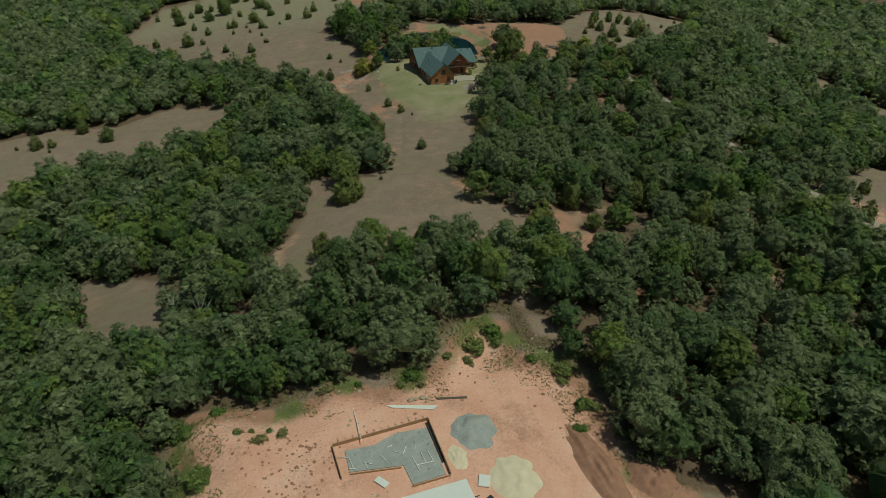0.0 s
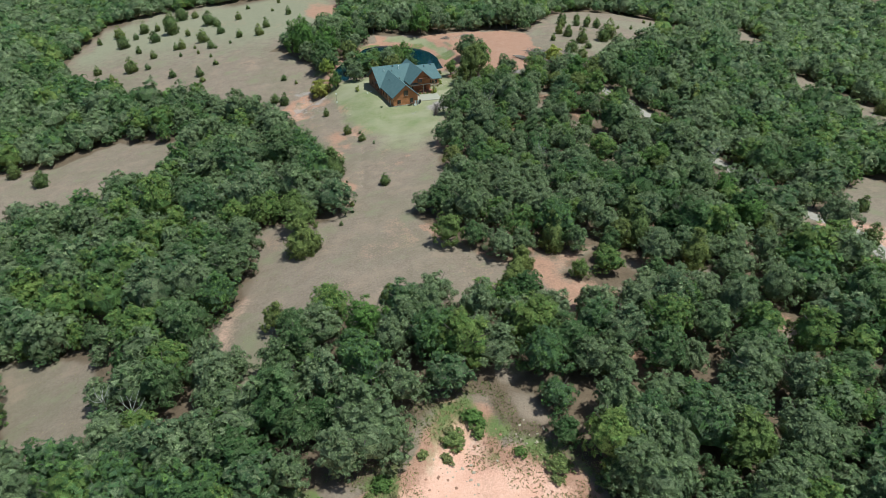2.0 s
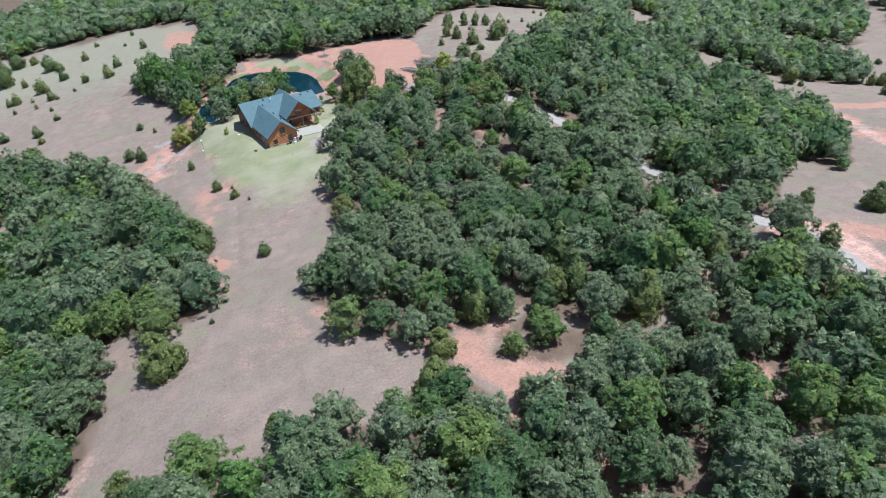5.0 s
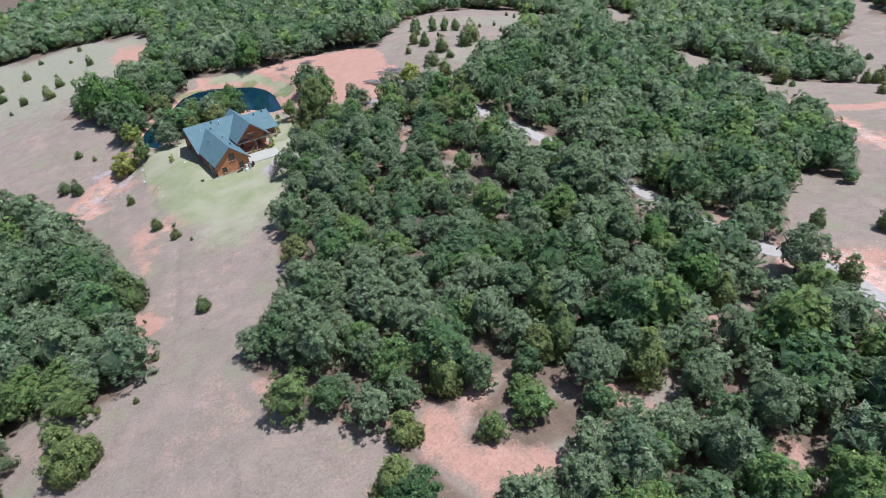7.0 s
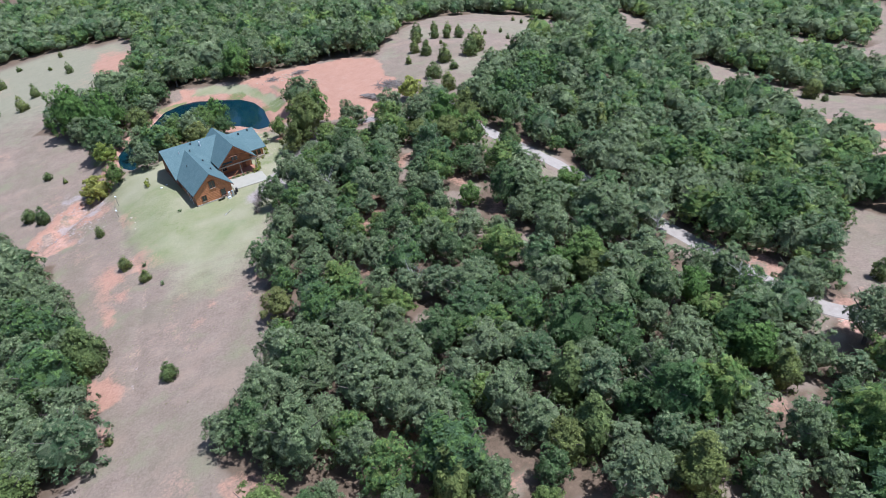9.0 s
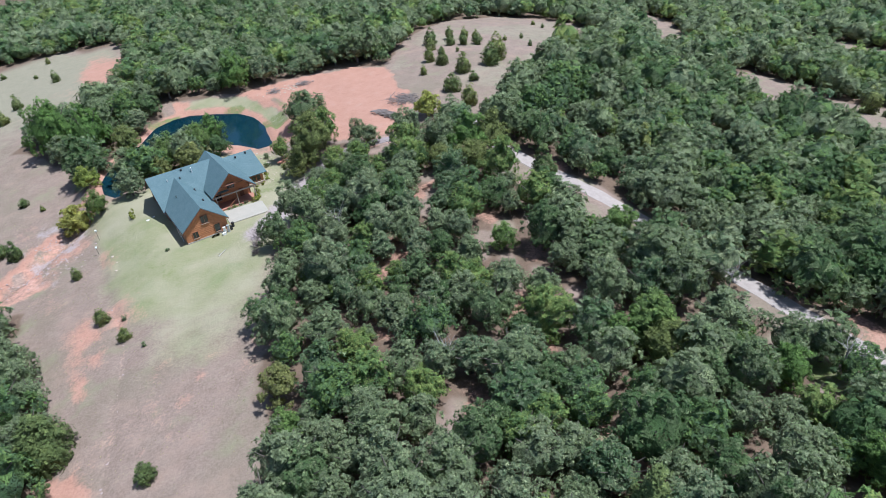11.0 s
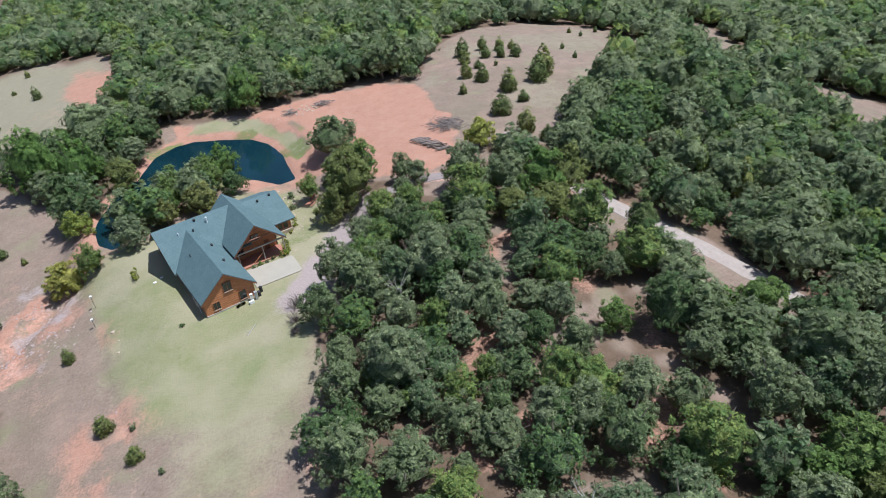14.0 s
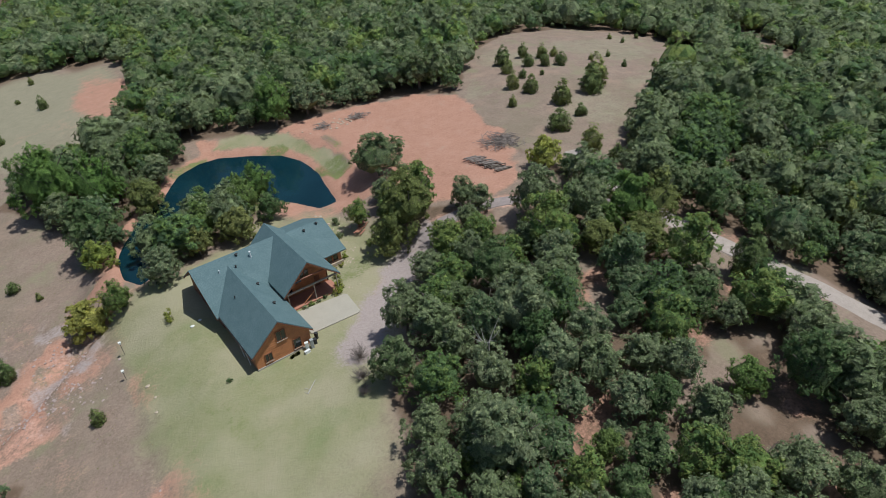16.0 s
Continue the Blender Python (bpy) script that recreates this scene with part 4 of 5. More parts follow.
        tints.append(np.full(len(crown[1]), rng.rand()))
        if lod is NEAR or lod is MIDDLE:
            wood.append(LOW_TRUNKS[i % 3] @ turn.T + place)
    for key, (leaves, wood, tints) in stands.items():
        top = new("woodland", tri_mesh("woodland", joined(*leaves), OAK_LEAF, np.concatenate(tints)))
        tagged(top, "dense stand of grey-green post oaks", "woods", kind="stuff")
        if wood:
            low = new("trunks", tri_mesh("trunks", np.concatenate(wood), BARK))
            tagged(low, "dark oak trunks and limbs under the leaves", "trunks", kind="stuff")


make_woodland()


# ---- red cedars and shrubs on the open ground ----
def make_cedars():
    rng = np.random.RandomState(3)
    shapes = [tri_mesh("crown", cedar_crown(100 + i, 620, 0.17, (1.0, 1.15, 0.9, 0.75)[i % 4]), CEDAR_LEAF) for i in range(6)]
    rough = [tri_mesh("crown", cedar_crown(130 + i, 2400, 0.115, 0.78), CEDAR_LEAF) for i in range(3)]
    bm = bmesh.new()
    tube(bm, (0, 0, -0.25), (0, 0, 1.2), 0.08, 0.03, 6)
    stem = bpy.data.meshes.new("trunk")
    bm.to_mesh(stem)
    bm.free()
    stem.materials.append(BARK)
    west = [(19.6, 433.7, 4.0), (27.2, 432, 2.2), (32.8, 406.4, 4.0), (36.2, 399.3, 2.3), (48.6, 402.9, 1.9), (57.4, 427.5, 1.3), (68.5, 407.2, 1.0),
            (74.3, 389.2, 1.8), (58.2, 367.1, 2.1), (52, 351.5, 2.3), (43, 357.7, 1.8), (35.8, 377, 2.4), (12.6, 401.3, 4.4), (19.9, 388, 1.6),
            (25.8, 365.8, 3.0), (27.9, 348.7, 1.9), (30, 345.9, 0.9), (3, 390.9, 2.9), (-1.5, 416.4, 2.8), (-6.2, 405.4, 1.7), (-12.3, 390.9, 3.3)]
    south = [(12.2, 361.9, 1.5), (15.2, 361.3, 2.0), (-5.2, 371.3, 1.6), (1.4, 354.7, 1.8), (-8.8, 340.1, 3.1), (-1.9, 338.5, 1.4), (8, 318.2, 1.8),
             (19, 310.5, 1.8), (19.4, 303.3, 1.3), (27, 319.6, 1.3), (26.3, 332.6, 0.8), (50.3, 281.2, 1.3), (53.9, 274.9, 0.7), (42.5, 259.8, 1.9),
             (45.4, 255.2, 1.9), (55.6, 231.4, 1.15), (57.0, 208.4, 1.45), (59.2, 199.4, 1.3), (54.8, 163.6, 1.5), (43.6, 156, 0.65), (38.3, 147.5, 0.5)]
    hill = [(188.4, 289, 2.5), (197.5, 289.9, 1.7), (200.3, 284.6, 1.7), (205, 283.9, 1.3), (187.3, 253.2, 3.2), (192.3, 256.2, 3.4), (174.7, 269.9, 1.9),
            (182.8, 274.5, 1.3), (175.9, 264, 2.2), (175.6, 252.5, 2.7), (163.6, 242, 2.7), (173.1, 244, 1.6), (160.1, 229.2, 2.4), (160.7, 223, 1.7),
            (222.9, 259.7, 0.9), (228.5, 257.6, 0.9)]
    east = [(262.5, 169.2, 3.1), (262.3, 164.2, 1.2), (300.1, 161.3, 1.2), (328.9, 173.4, 1.2), (326.2, 167.2, 1.5), (285.8, 150.7, 1.8),
            (288.1, 149.8, 1.3), (289.1, 147.4, 2.8), (272.3, 139.6, 1.7), (277.1, 139.9, 2.4), (161.7, 104.6, 1.8), (145.5, 91, 2.4)]
    north = [(12.8, 424.2, 3.4), (-14.5, 414.7, 3.1), (-24.6, 407.9, 1.4), (-24, 349.5, 2), (76, 428.2, 1.2), (-17.4, 334.1, 1.3), (5.3, 415.9, 1.7),
             (20.8, 355.6, 0.8), (13.5, 346.6, 0.8), (37.3, 349, 0.8), (21.5, 342.8, 0.8)]
    brow = [(191.6, 281.4, 1.9), (194.9, 277.7, 1.7), (183, 281.1, 2), (165.8, 260.3, 1.2), (218.7, 274, 0.8), (241, 291.9, 0.9), (240, 285.3, 0.8),
             (251.8, 288.7, 0.9), (213.7, 263.6, 0.9), (199.4, 275.6, 1.9), (210.8, 274, 0.8), (187.8, 271.9, 0.7)]
    glade = [(-63.6, 248.4, 2.5), (-58.4, 247.3, 1.6), (-39.4, 244.7, 3), (-58.5, 242.1, 0.6), (-70.6, 250.5, 0.7), (-49.2, 257.5, 2.5)]
    for group, spots in (("cedars on the west meadow", west + south + north), ("cedars on the hill", hill + brow), ("cedars in the west glade", glade), ("cedars on the east pasture", east)):
        for k, (x, y, r) in enumerate(spots):
            m = Matrix.LocRotScale((x, y, height(x, y)), Euler((0, 0, rng.rand() * 6.28)), (r * 1.12, r * 1.12, r * (0.9 + 0.3 * rng.rand())))
            tree = thing("cedar_bush", m, "olive-green red cedar standing in dry grass" if r > 1 else "small round green shrub in dry grass", "shrub", group)
            for name, me in (("trunk", stem), ("crown", shapes[rng.randint(6)])):
                new(name, me).parent = tree
    for x, y, r in [(27.4, 141.0, 4.3), (66.4, 110.5, 2.6), (61, 103.5, 3.4), (44.3, 178.9, 4.2), (38.5, 112, 2.0), (170.8, 94.4, 3.2)]:
        m = Matrix.LocRotScale((x, y, height(x, y)), Euler((0, 0, rng.rand() * 6.28)), (r * 1.1, r * 1.1, r * 1.05))
        tree = thing("cedar_bush", m, "large rounded olive-green cedar on the meadow", "shrub", "large cedars")
        for name, me in (("trunk", stem), ("crown", rough[rng.randint(3)])):
            new(name, me).parent = tree
    yellow = [tri_mesh("crown", oak_crown(160 + i, 1500, 0.42), YELLOW_LEAF) for i in range(2)]
    bm = trunk_mesh(77)
    trunk = bpy.data.meshes.new("trunk")
    bm.to_mesh(trunk)
    bm.free()
    trunk.materials.append(BARK)
    for k, (x, y, r) in enumerate([(60.0, 257.0, 4.7), (66.0, 270.6, 3.7), (146.8, 230.4, 4.4)]):
        tree = thing("creek_tree", Matrix.LocRotScale((x, y, height(x, y) - 0.6 * r / 3.45), Euler((0, 0, k * 1.7)), (r / 3.45,) * 3),
                     "bright yellow-green tree by the creek", "tree", "trees by the creek")
        for name, me in (("trunk", trunk), ("crown", yellow[k % 2])):
            new(name, me).parent = tree


make_cedars()


def make_odd_trees():
    """Brighter oaks and dark cedars that stand out in the woods."""
    rng = np.random.RandomState(19)
    leaf = [tri_mesh("crown", oak_crown(180 + i, 1900, 0.40), BRIGHT_LEAF) for i in range(2)]
    dark = [tri_mesh("crown", cedar_crown(190 + i, 1500, 0.12, 1.25), CEDAR_LEAF) for i in range(2)]
    bm = trunk_mesh(78)
    trunk = bpy.data.meshes.new("trunk")
    bm.to_mesh(trunk)
    bm.free()
    trunk.materials.append(BARK)
    bm = bmesh.new()
    tube(bm, (0, 0, -0.25), (0, 0, 1.4), 0.08, 0.03, 6)
    stem = bpy.data.meshes.new("trunk")
    bm.to_mesh(stem)
    bm.free()
    stem.materials.append(BARK)
    for k, (x, y, r) in enumerate(BRIGHT):
        tree = thing("bright_oak", Matrix.LocRotScale((x, y, height(x, y)), Euler((0, 0, rng.rand() * 6.28)), (r / 3.45, r / 3.45, r / 3.3)),
                     "fresh light-green tree standing out in the woods", "tree", "light-green trees")
        new("trunk", trunk).parent = tree
        new("crown", leaf[k % 2]).parent = tree
    for k, (x, y, r) in enumerate(WOOD_CEDARS):
        tree = thing("cedar_tree", Matrix.LocRotScale((x, y, height(x, y)), Euler((0, 0, rng.rand() * 6.28)), (r, r, r)),
                     "dark olive red cedar among the oaks", "tree", "cedars in the woods")
        new("trunk", stem).parent = tree
        new("crown", dark[k % 2]).parent = tree


make_odd_trees()


def make_pad_shrubs():
    """Leafy bushes and tall weeds along the edge of the cleared clay."""
    rng = np.random.RandomState(23)
    shapes = [tri_mesh("foliage", oak_crown(210 + i, 620, 0.55), (BRIGHT_LEAF, WEED_LEAF, WEED_LEAF)[i % 3]) for i in range(6)]
    stem = bpy.data.meshes.new("stem")
    bm = bmesh.new()
    for k in range(4):
        tube(bm, (0.1 * math.cos(k * 1.6), 0.1 * math.sin(k * 1.6), -0.3), (1.0 * math.cos(k * 1.6), 1.0 * math.sin(k * 1.6), 3.0), 0.12, 0.05, 5)
    bm.to_mesh(stem)
    bm.free()
    stem.materials.append(BARK)
    spots = [(-9.6, 66.0, 1.9), (-13.7, 71.6, 1.9), (-4.4, 71.1, 1.1), (0.2, 70.0, 0.9), (-2.4, 70.8, 0.8), (10.0, 76.1, 2.0), (-7.3, 78.9, 2.0), (24.8, 71.5, 1.5),
             (44.4, 70.7, 1.8), (49.4, 58.2, 1.8), (47.2, 64.7, 1.5), (48.9, 66.9, 1.5), (34.2, 74.3, 1.6), (31.0, 76.0, 1.4), (40.5, 76.4, 2.0), (36.5, 78.5, 1.7),
             (45.5, 55.1, 1.4), (51.2, 52.1, 1.5), (-11.5, 74.5, 1.3), (15.2, 75.4, 1.2), (21.6, 72.6, 1.2),
             (-10, 64.7, 3.2), (9.1, 80.1, 2.4), (36.5, 76.8, 3.2), (40.8, 79.2, 3.2), (48, 59.2, 2.6), (48.7, 66.3, 2.4), (24, 73.6, 2.8), (-1.3, 68.3, 1.5), (2, 68.6, 1.5), (-12, 76, 2.4)]
    for k, (x, y, r) in enumerate(spots):
        r *= 0.75
        kind = (0, 1, 2, 0, 1, 4, 3, 5)[k % 8]
        ob = thing("bush", Matrix.LocRotScale((x, y, height(x, y) - 0.25 * r), Euler((0, 0, rng.rand() * 6.28)), (r / 3.0 * (0.8 + 0.6 * rng.rand()), r / 3.0 * (0.7 + 0.4 * rng.rand()), r / 6.5)),
                   "leafy green bush at the edge of the red clay", "shrub", "bushes round the clay pad")
        new("stem", stem).parent = ob
        new("foliage", shapes[kind]).parent = ob


make_pad_shrubs()


# ---- the house ----
def make_house():
    house = thing("log_house", pose(0, 0, 0), "red-brown log house with a blue-green shingle roof", "house")

    def wall(points, thick, name="wall", mat=LOG_RED, label=""):
        """A wall plate from outline corners, thickened along its normal."""
        bm = bmesh.new()
        a = [bm.verts.new(p) for p in points]
        n = (Vector(points[1]) - Vector(points[0])).cross(Vector(points[2]) - Vector(points[1])).normalized()
        b = [bm.verts.new(Vector(p) - n * thick) for p in points]
        bm.faces.new(a)
        bm.faces.new(b[::-1])
        for i in range(len(a)):
            j = (i + 1) % len(a)
            bm.faces.new((a[i], b[i], b[j], a[j]))
        bmesh.ops.recalc_face_normals(bm, faces=bm.faces)
        return part(name, bm, mat, house, label)

    def roof(points, thick=0.2):
        return part("roof_slope", slab(bmesh.new(), points, thick), SHINGLE, house, "blue-green asphalt shingle roof slope")

    def board(a, b, wide=0.09, tall=0.24, name="fascia", mat=LOG_DARK):
        """A trim board from a to b."""
        a, b = Vector(a), Vector(b)
        side = (b - a).cross(Vector((0, 0, 1))).normalized() * wide / 2
        return part(name, slab(bmesh.new(), [a + side, b + side, b - side, a - side], tall), mat, house)

    def window(x0, z0, x1, z1, y, bars=1, facing="south"):
        """A framed window or door light set in a wall that faces south (or west, with x and y changed over)."""
        def put(bm, a0, b0, a1, b1, d0, d1):
            if facing == "south":
                box(bm, a0, y - d1, b0, a1, y - d0, b1)
            else:
                box(bm, y - d1, a0, b0, y - d0, a1, b1)
            return bm
        bm = bmesh.new()
        w = 0.09
        for a0, b0, a1, b1 in ((x0 - w, z0 - w, x1 + w, z0), (x0 - w, z1, x1 + w, z1 + w), (x0 - w, z0, x0, z1), (x1, z0, x1 + w, z1)):
            put(bm, a0, b0, a1, b1, -0.02, 0.07)
        for i in range(1, bars + 1):
            mid = x0 + (x1 - x0) * i / (bars + 1)
            put(bm, mid - 0.025, z0, mid + 0.025, z1, 0.012, 0.05)
        frame_ = part("window", bm, LOG_DARK, house, "dark-framed window")
        part("pane", put(bmesh.new(), x0, z0, x1, z1, 0.004, 0.012), GLASS, frame_)
        part("sill", put(bmesh.new(), x0 - 0.16, z0 - 0.17, x1 + 0.16, z0 - 0.092, 0.0, 0.14), POST, frame_)
        return frame_

    # garage wing
    wall([(77.4, 221, 0), (86.4, 221, 0), (86.4, 221, 3.45), (81.9, 221, 7.2), (77.4, 221, 3.45)], 0.25, label="red-brown log gable wall")
    wall([(77.4, 234.1, 0), (77.4, 221.25, 0), (77.4, 221.25, 3.35), (77.4, 234.1, 3.35)], 0.25)
    wall([(86.4, 221.25, 0), (86.4, 233.6, 0), (86.4, 233.6, 3.35), (86.4, 221.25, 3.35)], 0.25)
    roof([(81.9, 220.45, 7.5), (81.9, 240.1, 7.5), (76.85, 240.1, 3.2), (76.85, 220.45, 3.2)][::-1])
    roof([(81.9, 220.45, 7.5), (86.95, 220.45, 3.2), (86.95, 240.1, 3.2), (81.9, 240.1, 7.5)][::-1])
    for i in range(17):
        z = 0.35 + i * 0.40
        half = 4.55 if z < 3.3 else max(0.25, 4.5 * (7.25 - z) / 3.85)
        part("log", tube(bmesh.new(), (81.9 - half, 221.175, z), (81.9 + half, 221.175, z), 0.2, 0.2, 14), LOG_RED, house)
    part("plinth", box(bmesh.new(), 77.3, 220.84, -0.4, 86.5, 220.99, 0.28, 0.02), CONCRETE, house, "pale concrete footing")
    board((81.9, 220.47, 7.3), (76.85, 220.47, 3.0))
    board((81.9, 220.47, 7.3), (86.95, 220.47, 3.0))
    window(78.9, 0.9, 79.95, 2.25, 220.92)
    window(81.3, 3.6, 82.7, 5.3, 220.92, 1)
    window(83.6, 0.75, 84.75, 2.45, 220.92, 0)
    for y0 in (224.0, 228.5, 231.5):
        window(y0, 1.0, y0 + 1.0, 2.2, 77.39, 1, "west")
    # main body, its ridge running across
    # west gable wall takes the darker log colour to stand for its shade
    wall([(77.2, 248.6, 0), (77.2, 234.2, 0), (77.2, 234.2, 3.1), (77.2, 241.2, 8.2), (77.2, 248.6, 3.1)], 0.25, mat=LOG_DARK, label="log gable wall with its shade put into a darker colour")
    wall([(86.7, 233.9, 0), (87.3, 233.9, 0), (87.3, 233.9, 4.2), (86.7, 233.9, 4.2)], 0.2)
    wall([(96.6, 237.4, 0), (101.4, 237.4, 0), (101.4, 237.4, 3.1), (96.6, 237.4, 3.1)], 0.25)
    wall([(96.55, 233.8, 0), (96.55, 237.4, 0), (96.55, 237.4, 4.6), (96.55, 233.8, 4.6)], 0.25)
    wall([(101.4, 237.65, 0), (101.4, 249.4, 0), (101.4, 249.4, 3.1), (101.4, 243.6, 6.3), (101.4, 237.65, 3.1)], 0.25)
    wall([(101.2, 248.9, 0), (77.4, 248.9, 0), (77.4, 248.9, 3.1), (101.2, 248.9, 3.1)], 0.25)
    roof([(76.0, 241.2, 8.6), (91.5, 241.2, 8.6), (91.5, 233.5, 2.95), (76.4, 233.5, 2.95)][::-1])
    roof([(76.0, 241.2, 8.6), (76.2, 249.4, 2.85), (91.5, 249.4, 2.85), (91.5, 241.2, 8.6)][::-1])
    board((76.05, 241.2, 8.4), (76.42, 233.5, 2.75))
    board((76.05, 241.2, 8.4), (76.22, 249.4, 2.65))
    for y0 in (236.5, 239.6, 243.5):
        window(y0, 1.0, y0 + 1.1, 2.4, 77.19, 1, "west")
    window(240.4, 4.6, 242.0, 6.2, 77.19, 1, "west")
    # north-east wing
    roof([(91.0, 243.6, 6.75), (101.9, 243.6, 6.75), (102.35, 236.8, 2.95), (91.0, 236.8, 2.95)][::-1])
    roof([(91.0, 243.6, 6.75), (91.0, 251.6, 3.4), (101.2, 251.6, 3.4), (101.9, 243.6, 6.75)][::-1])
    board((101.93, 243.6, 6.55), (102.38, 236.8, 2.75))
    part("stone_footing", box(bmesh.new(), 96.8, 236.98, -0.3, 101.6, 237.39, 0.75, 0.04), STONE, house, "sandstone footing")
    for x0 in (97.4, 98.6, 99.8):
        window(x0, 1.15, x0 + 0.85, 2.3, 237.39, 0)
    # porch gable, its ridge running along
    roof([(91.6, 229.2, 9.0), (91.6, 246.0, 9.0), (86.5, 246.0, 4.3), (86.5, 229.2, 4.3)][::-1])
    roof([(91.6, 229.2, 9.0), (97.0, 229.2, 4.2), (97.0, 246.0, 4.2), (91.6, 246.0, 9.0)][::-1])
    board((91.6, 229.23, 8.8), (86.5, 229.23, 4.1))
    board((91.6, 229.23, 8.8), (97.0, 229.23, 4.0))
    wall([(87.3, 233.8, 0.3), (96.55, 233.8, 0.3), (96.55, 233.8, 4.5), (91.6, 233.8, 8.6), (87.3, 233.8, 4.8)], 0.25, label="stained log wall behind the porch")
    wall([(91.6, 245.7, 0), (87.0, 245.7, 0), (87.0, 245.7, 4.4), (91.6, 245.7, 8.6), (96.5, 245.7, 4.4), (96.5, 245.7, 0)], 0.25)
    part("porch_floor", box(bmesh.new(), 87.5, 230.2, -0.3, 96.9, 233.8, 0.32, 0.03), DECK, house, "reddish porch floor")
    for x in (87.6, 92.4, 96.7):
        post = part("porch_post", tube(bmesh.new(), (x, 230.5, 0.32), (x, 230.5, 3.3), 0.13, 0.12, 8), POST, house, "peeled log porch post")
    part("porch_beam", tube(bmesh.new(), (86.9, 230.5, 3.45), (97.0, 230.5, 3.45), 0.18, 0.18, 8), POST, house, "pale log beam")
    part("brace", tube(bmesh.new(), (90.2, 230.5, 0.5), (92.3, 230.5, 2.0), 0.08, 0.08, 6), LOG_RED, house)
    part("collar_beam", tube(bmesh.new(), (88.6, 229.6, 6.0), (94.6, 229.6, 6.0), 0.12, 0.12, 6), LOG_DARK, house)
    window(91.5, 3.3, 92.2, 4.4, 233.79, 0)
    window(92.4, 3.3, 93.1, 4.4, 233.79, 0)
    window(88.4, 1.1, 89.6, 2.4, 233.79, 1)
    door = part("door", box(bmesh.new(), 93.9, 233.72, 0.33, 94.9, 233.79, 2.4, 0.01), LOG_DARK, house, "dark front door")
    part("handle", box(bmesh.new(), 94.72, 233.66, 1.3, 94.78, 233.72, 1.45), POST, door)
    # pipes and vents that stand on the roof
    for x, y, z, r, h, mat, name, label in ((84.4, 234.1, 5.3, 0.2, 0.4, DARK, "roof_vent", "black roof vent"), (84.2, 227.2, 5.5, 0.2, 0.4, DARK, "roof_vent", "black roof vent"),
                                            (79.9, 232.6, 5.75, 0.09, 0.4, DARK, "vent_pipe", "dark vent pipe"), (83.0, 239.0, 7.0, 0.13, 0.35, DARK, "roof_vent", "black roof vent"),
                                            (86.0, 239.6, 7.4, 0.14, 1.1, WHITE_METAL, "flue", "white metal flue"), (84.0, 240.6, 8.1, 0.2, 0.35, DARK, "roof_vent", "black roof vent"),
                                            (80.2, 239.2, 7.1, 0.09, 0.5, WHITE_METAL, "vent_pipe", "white vent pipe"), (97.4, 242.6, 6.1, 0.2, 0.4, DARK, "roof_vent", "black roof vent"),
                                            (100.2, 243.0, 6.3, 0.2, 0.4, DARK, "roof_vent", "black roof vent")):
        pipe = part(name, tube(bmesh.new(), (x, y, z - 0.3), (x, y, z + h), r, r * 0.9, 8), mat, house, label)
        part("cap", tube(bmesh.new(), (x, y, z + h), (x, y, z + h + 0.14), r * 1.5, r * 0.5, 8), mat, pipe)
    # gutter along the garage eave and the rail beside it
    part("gutter", tube(bmesh.new(), (76.78, 220.5, 3.05), (76.78, 233.4, 3.05), 0.08, 0.08, 6), DARK, house, "dark gutter")
    for y in (223.0, 225.2):
        part("downpipe", tube(bmesh.new(), (77.0, y, 0), (76.8, y, 3.0), 0.05, 0.05, 6), WHITE_METAL, house)
    return house


make_house()


def make_apron():
    bm = bmesh.new()
    pts = [(87.4, 223.0), (95.9, 222.4), (96.4, 222.8), (97.0, 228.0), (96.7, 228.5), (88.0, 229.6)]
    slab(bm, [(x, y, 0.2) for x, y in pts], 0.4)
    tagged(part("concrete_apron", bm, CONCRETE), "pale concrete parking apron beside the house", "pavement", kind="structure")


make_apron()


# ---- round the house ----
def leaf_ball(rng, centre, radii, count, size):
    """A loose ball of leaf sprays."""
    c = np.array(centre) + rng.normal(size=(9, 3)) * np.array(radii) * 0.42
    return leaf_sprays(rng, c, np.full(9, float(np.mean(radii)) * 0.55), count, size, np.array(centre))


FLOWER_LEAF = leaf_material("bright_shrub_leaf", [(0.0, (0.20, 0.26, 0.05)), (0.5, (0.27, 0.30, 0.06)), (1.0, (0.33, 0.33, 0.08))], 0.3)
DRY_GRASS = leaf_material("dry_grass_blade", [(0.0, (0.24, 0.20, 0.13)), (0.5, (0.32, 0.265, 0.19)), (1.0, (0.24, 0.235, 0.12))], 0.3)


def make_shrubs():
    rng = np.random.RandomState(31)
    spots = [(96.6, 229.7, 0.75, FLOWER_LEAF, "bright yellow-green shrub beside the porch"), (97.4, 231.2, 0.8, FLOWER_LEAF, "bright yellow-green shrub beside the porch"),
             (98.2, 233.6, 0.6, FLOWER_LEAF, "bright yellow-green shrub beside the porch"), (89.6, 229.6, 0.5, OAK_LEAF, "low green shrub in front of the porch"),
             (91.0, 229.7, 0.5, OAK_LEAF, "low green shrub in front of the porch"), (92.4, 229.8, 0.42, OAK_LEAF, "low green shrub in front of the porch"),
             (93.8, 229.9, 0.42, OAK_LEAF, "low green shrub in front of the porch"), (71.0, 243.6, 0.95, FLOWER_LEAF, "yellow-green ornamental shrub on the lawn"),
             (73.2, 221.9, 0.4, OAK_LEAF, "small green shrub on the lawn"), (102.6, 238.6, 0.6, FLOWER_LEAF, "flower bed shrub at the corner of the house"),
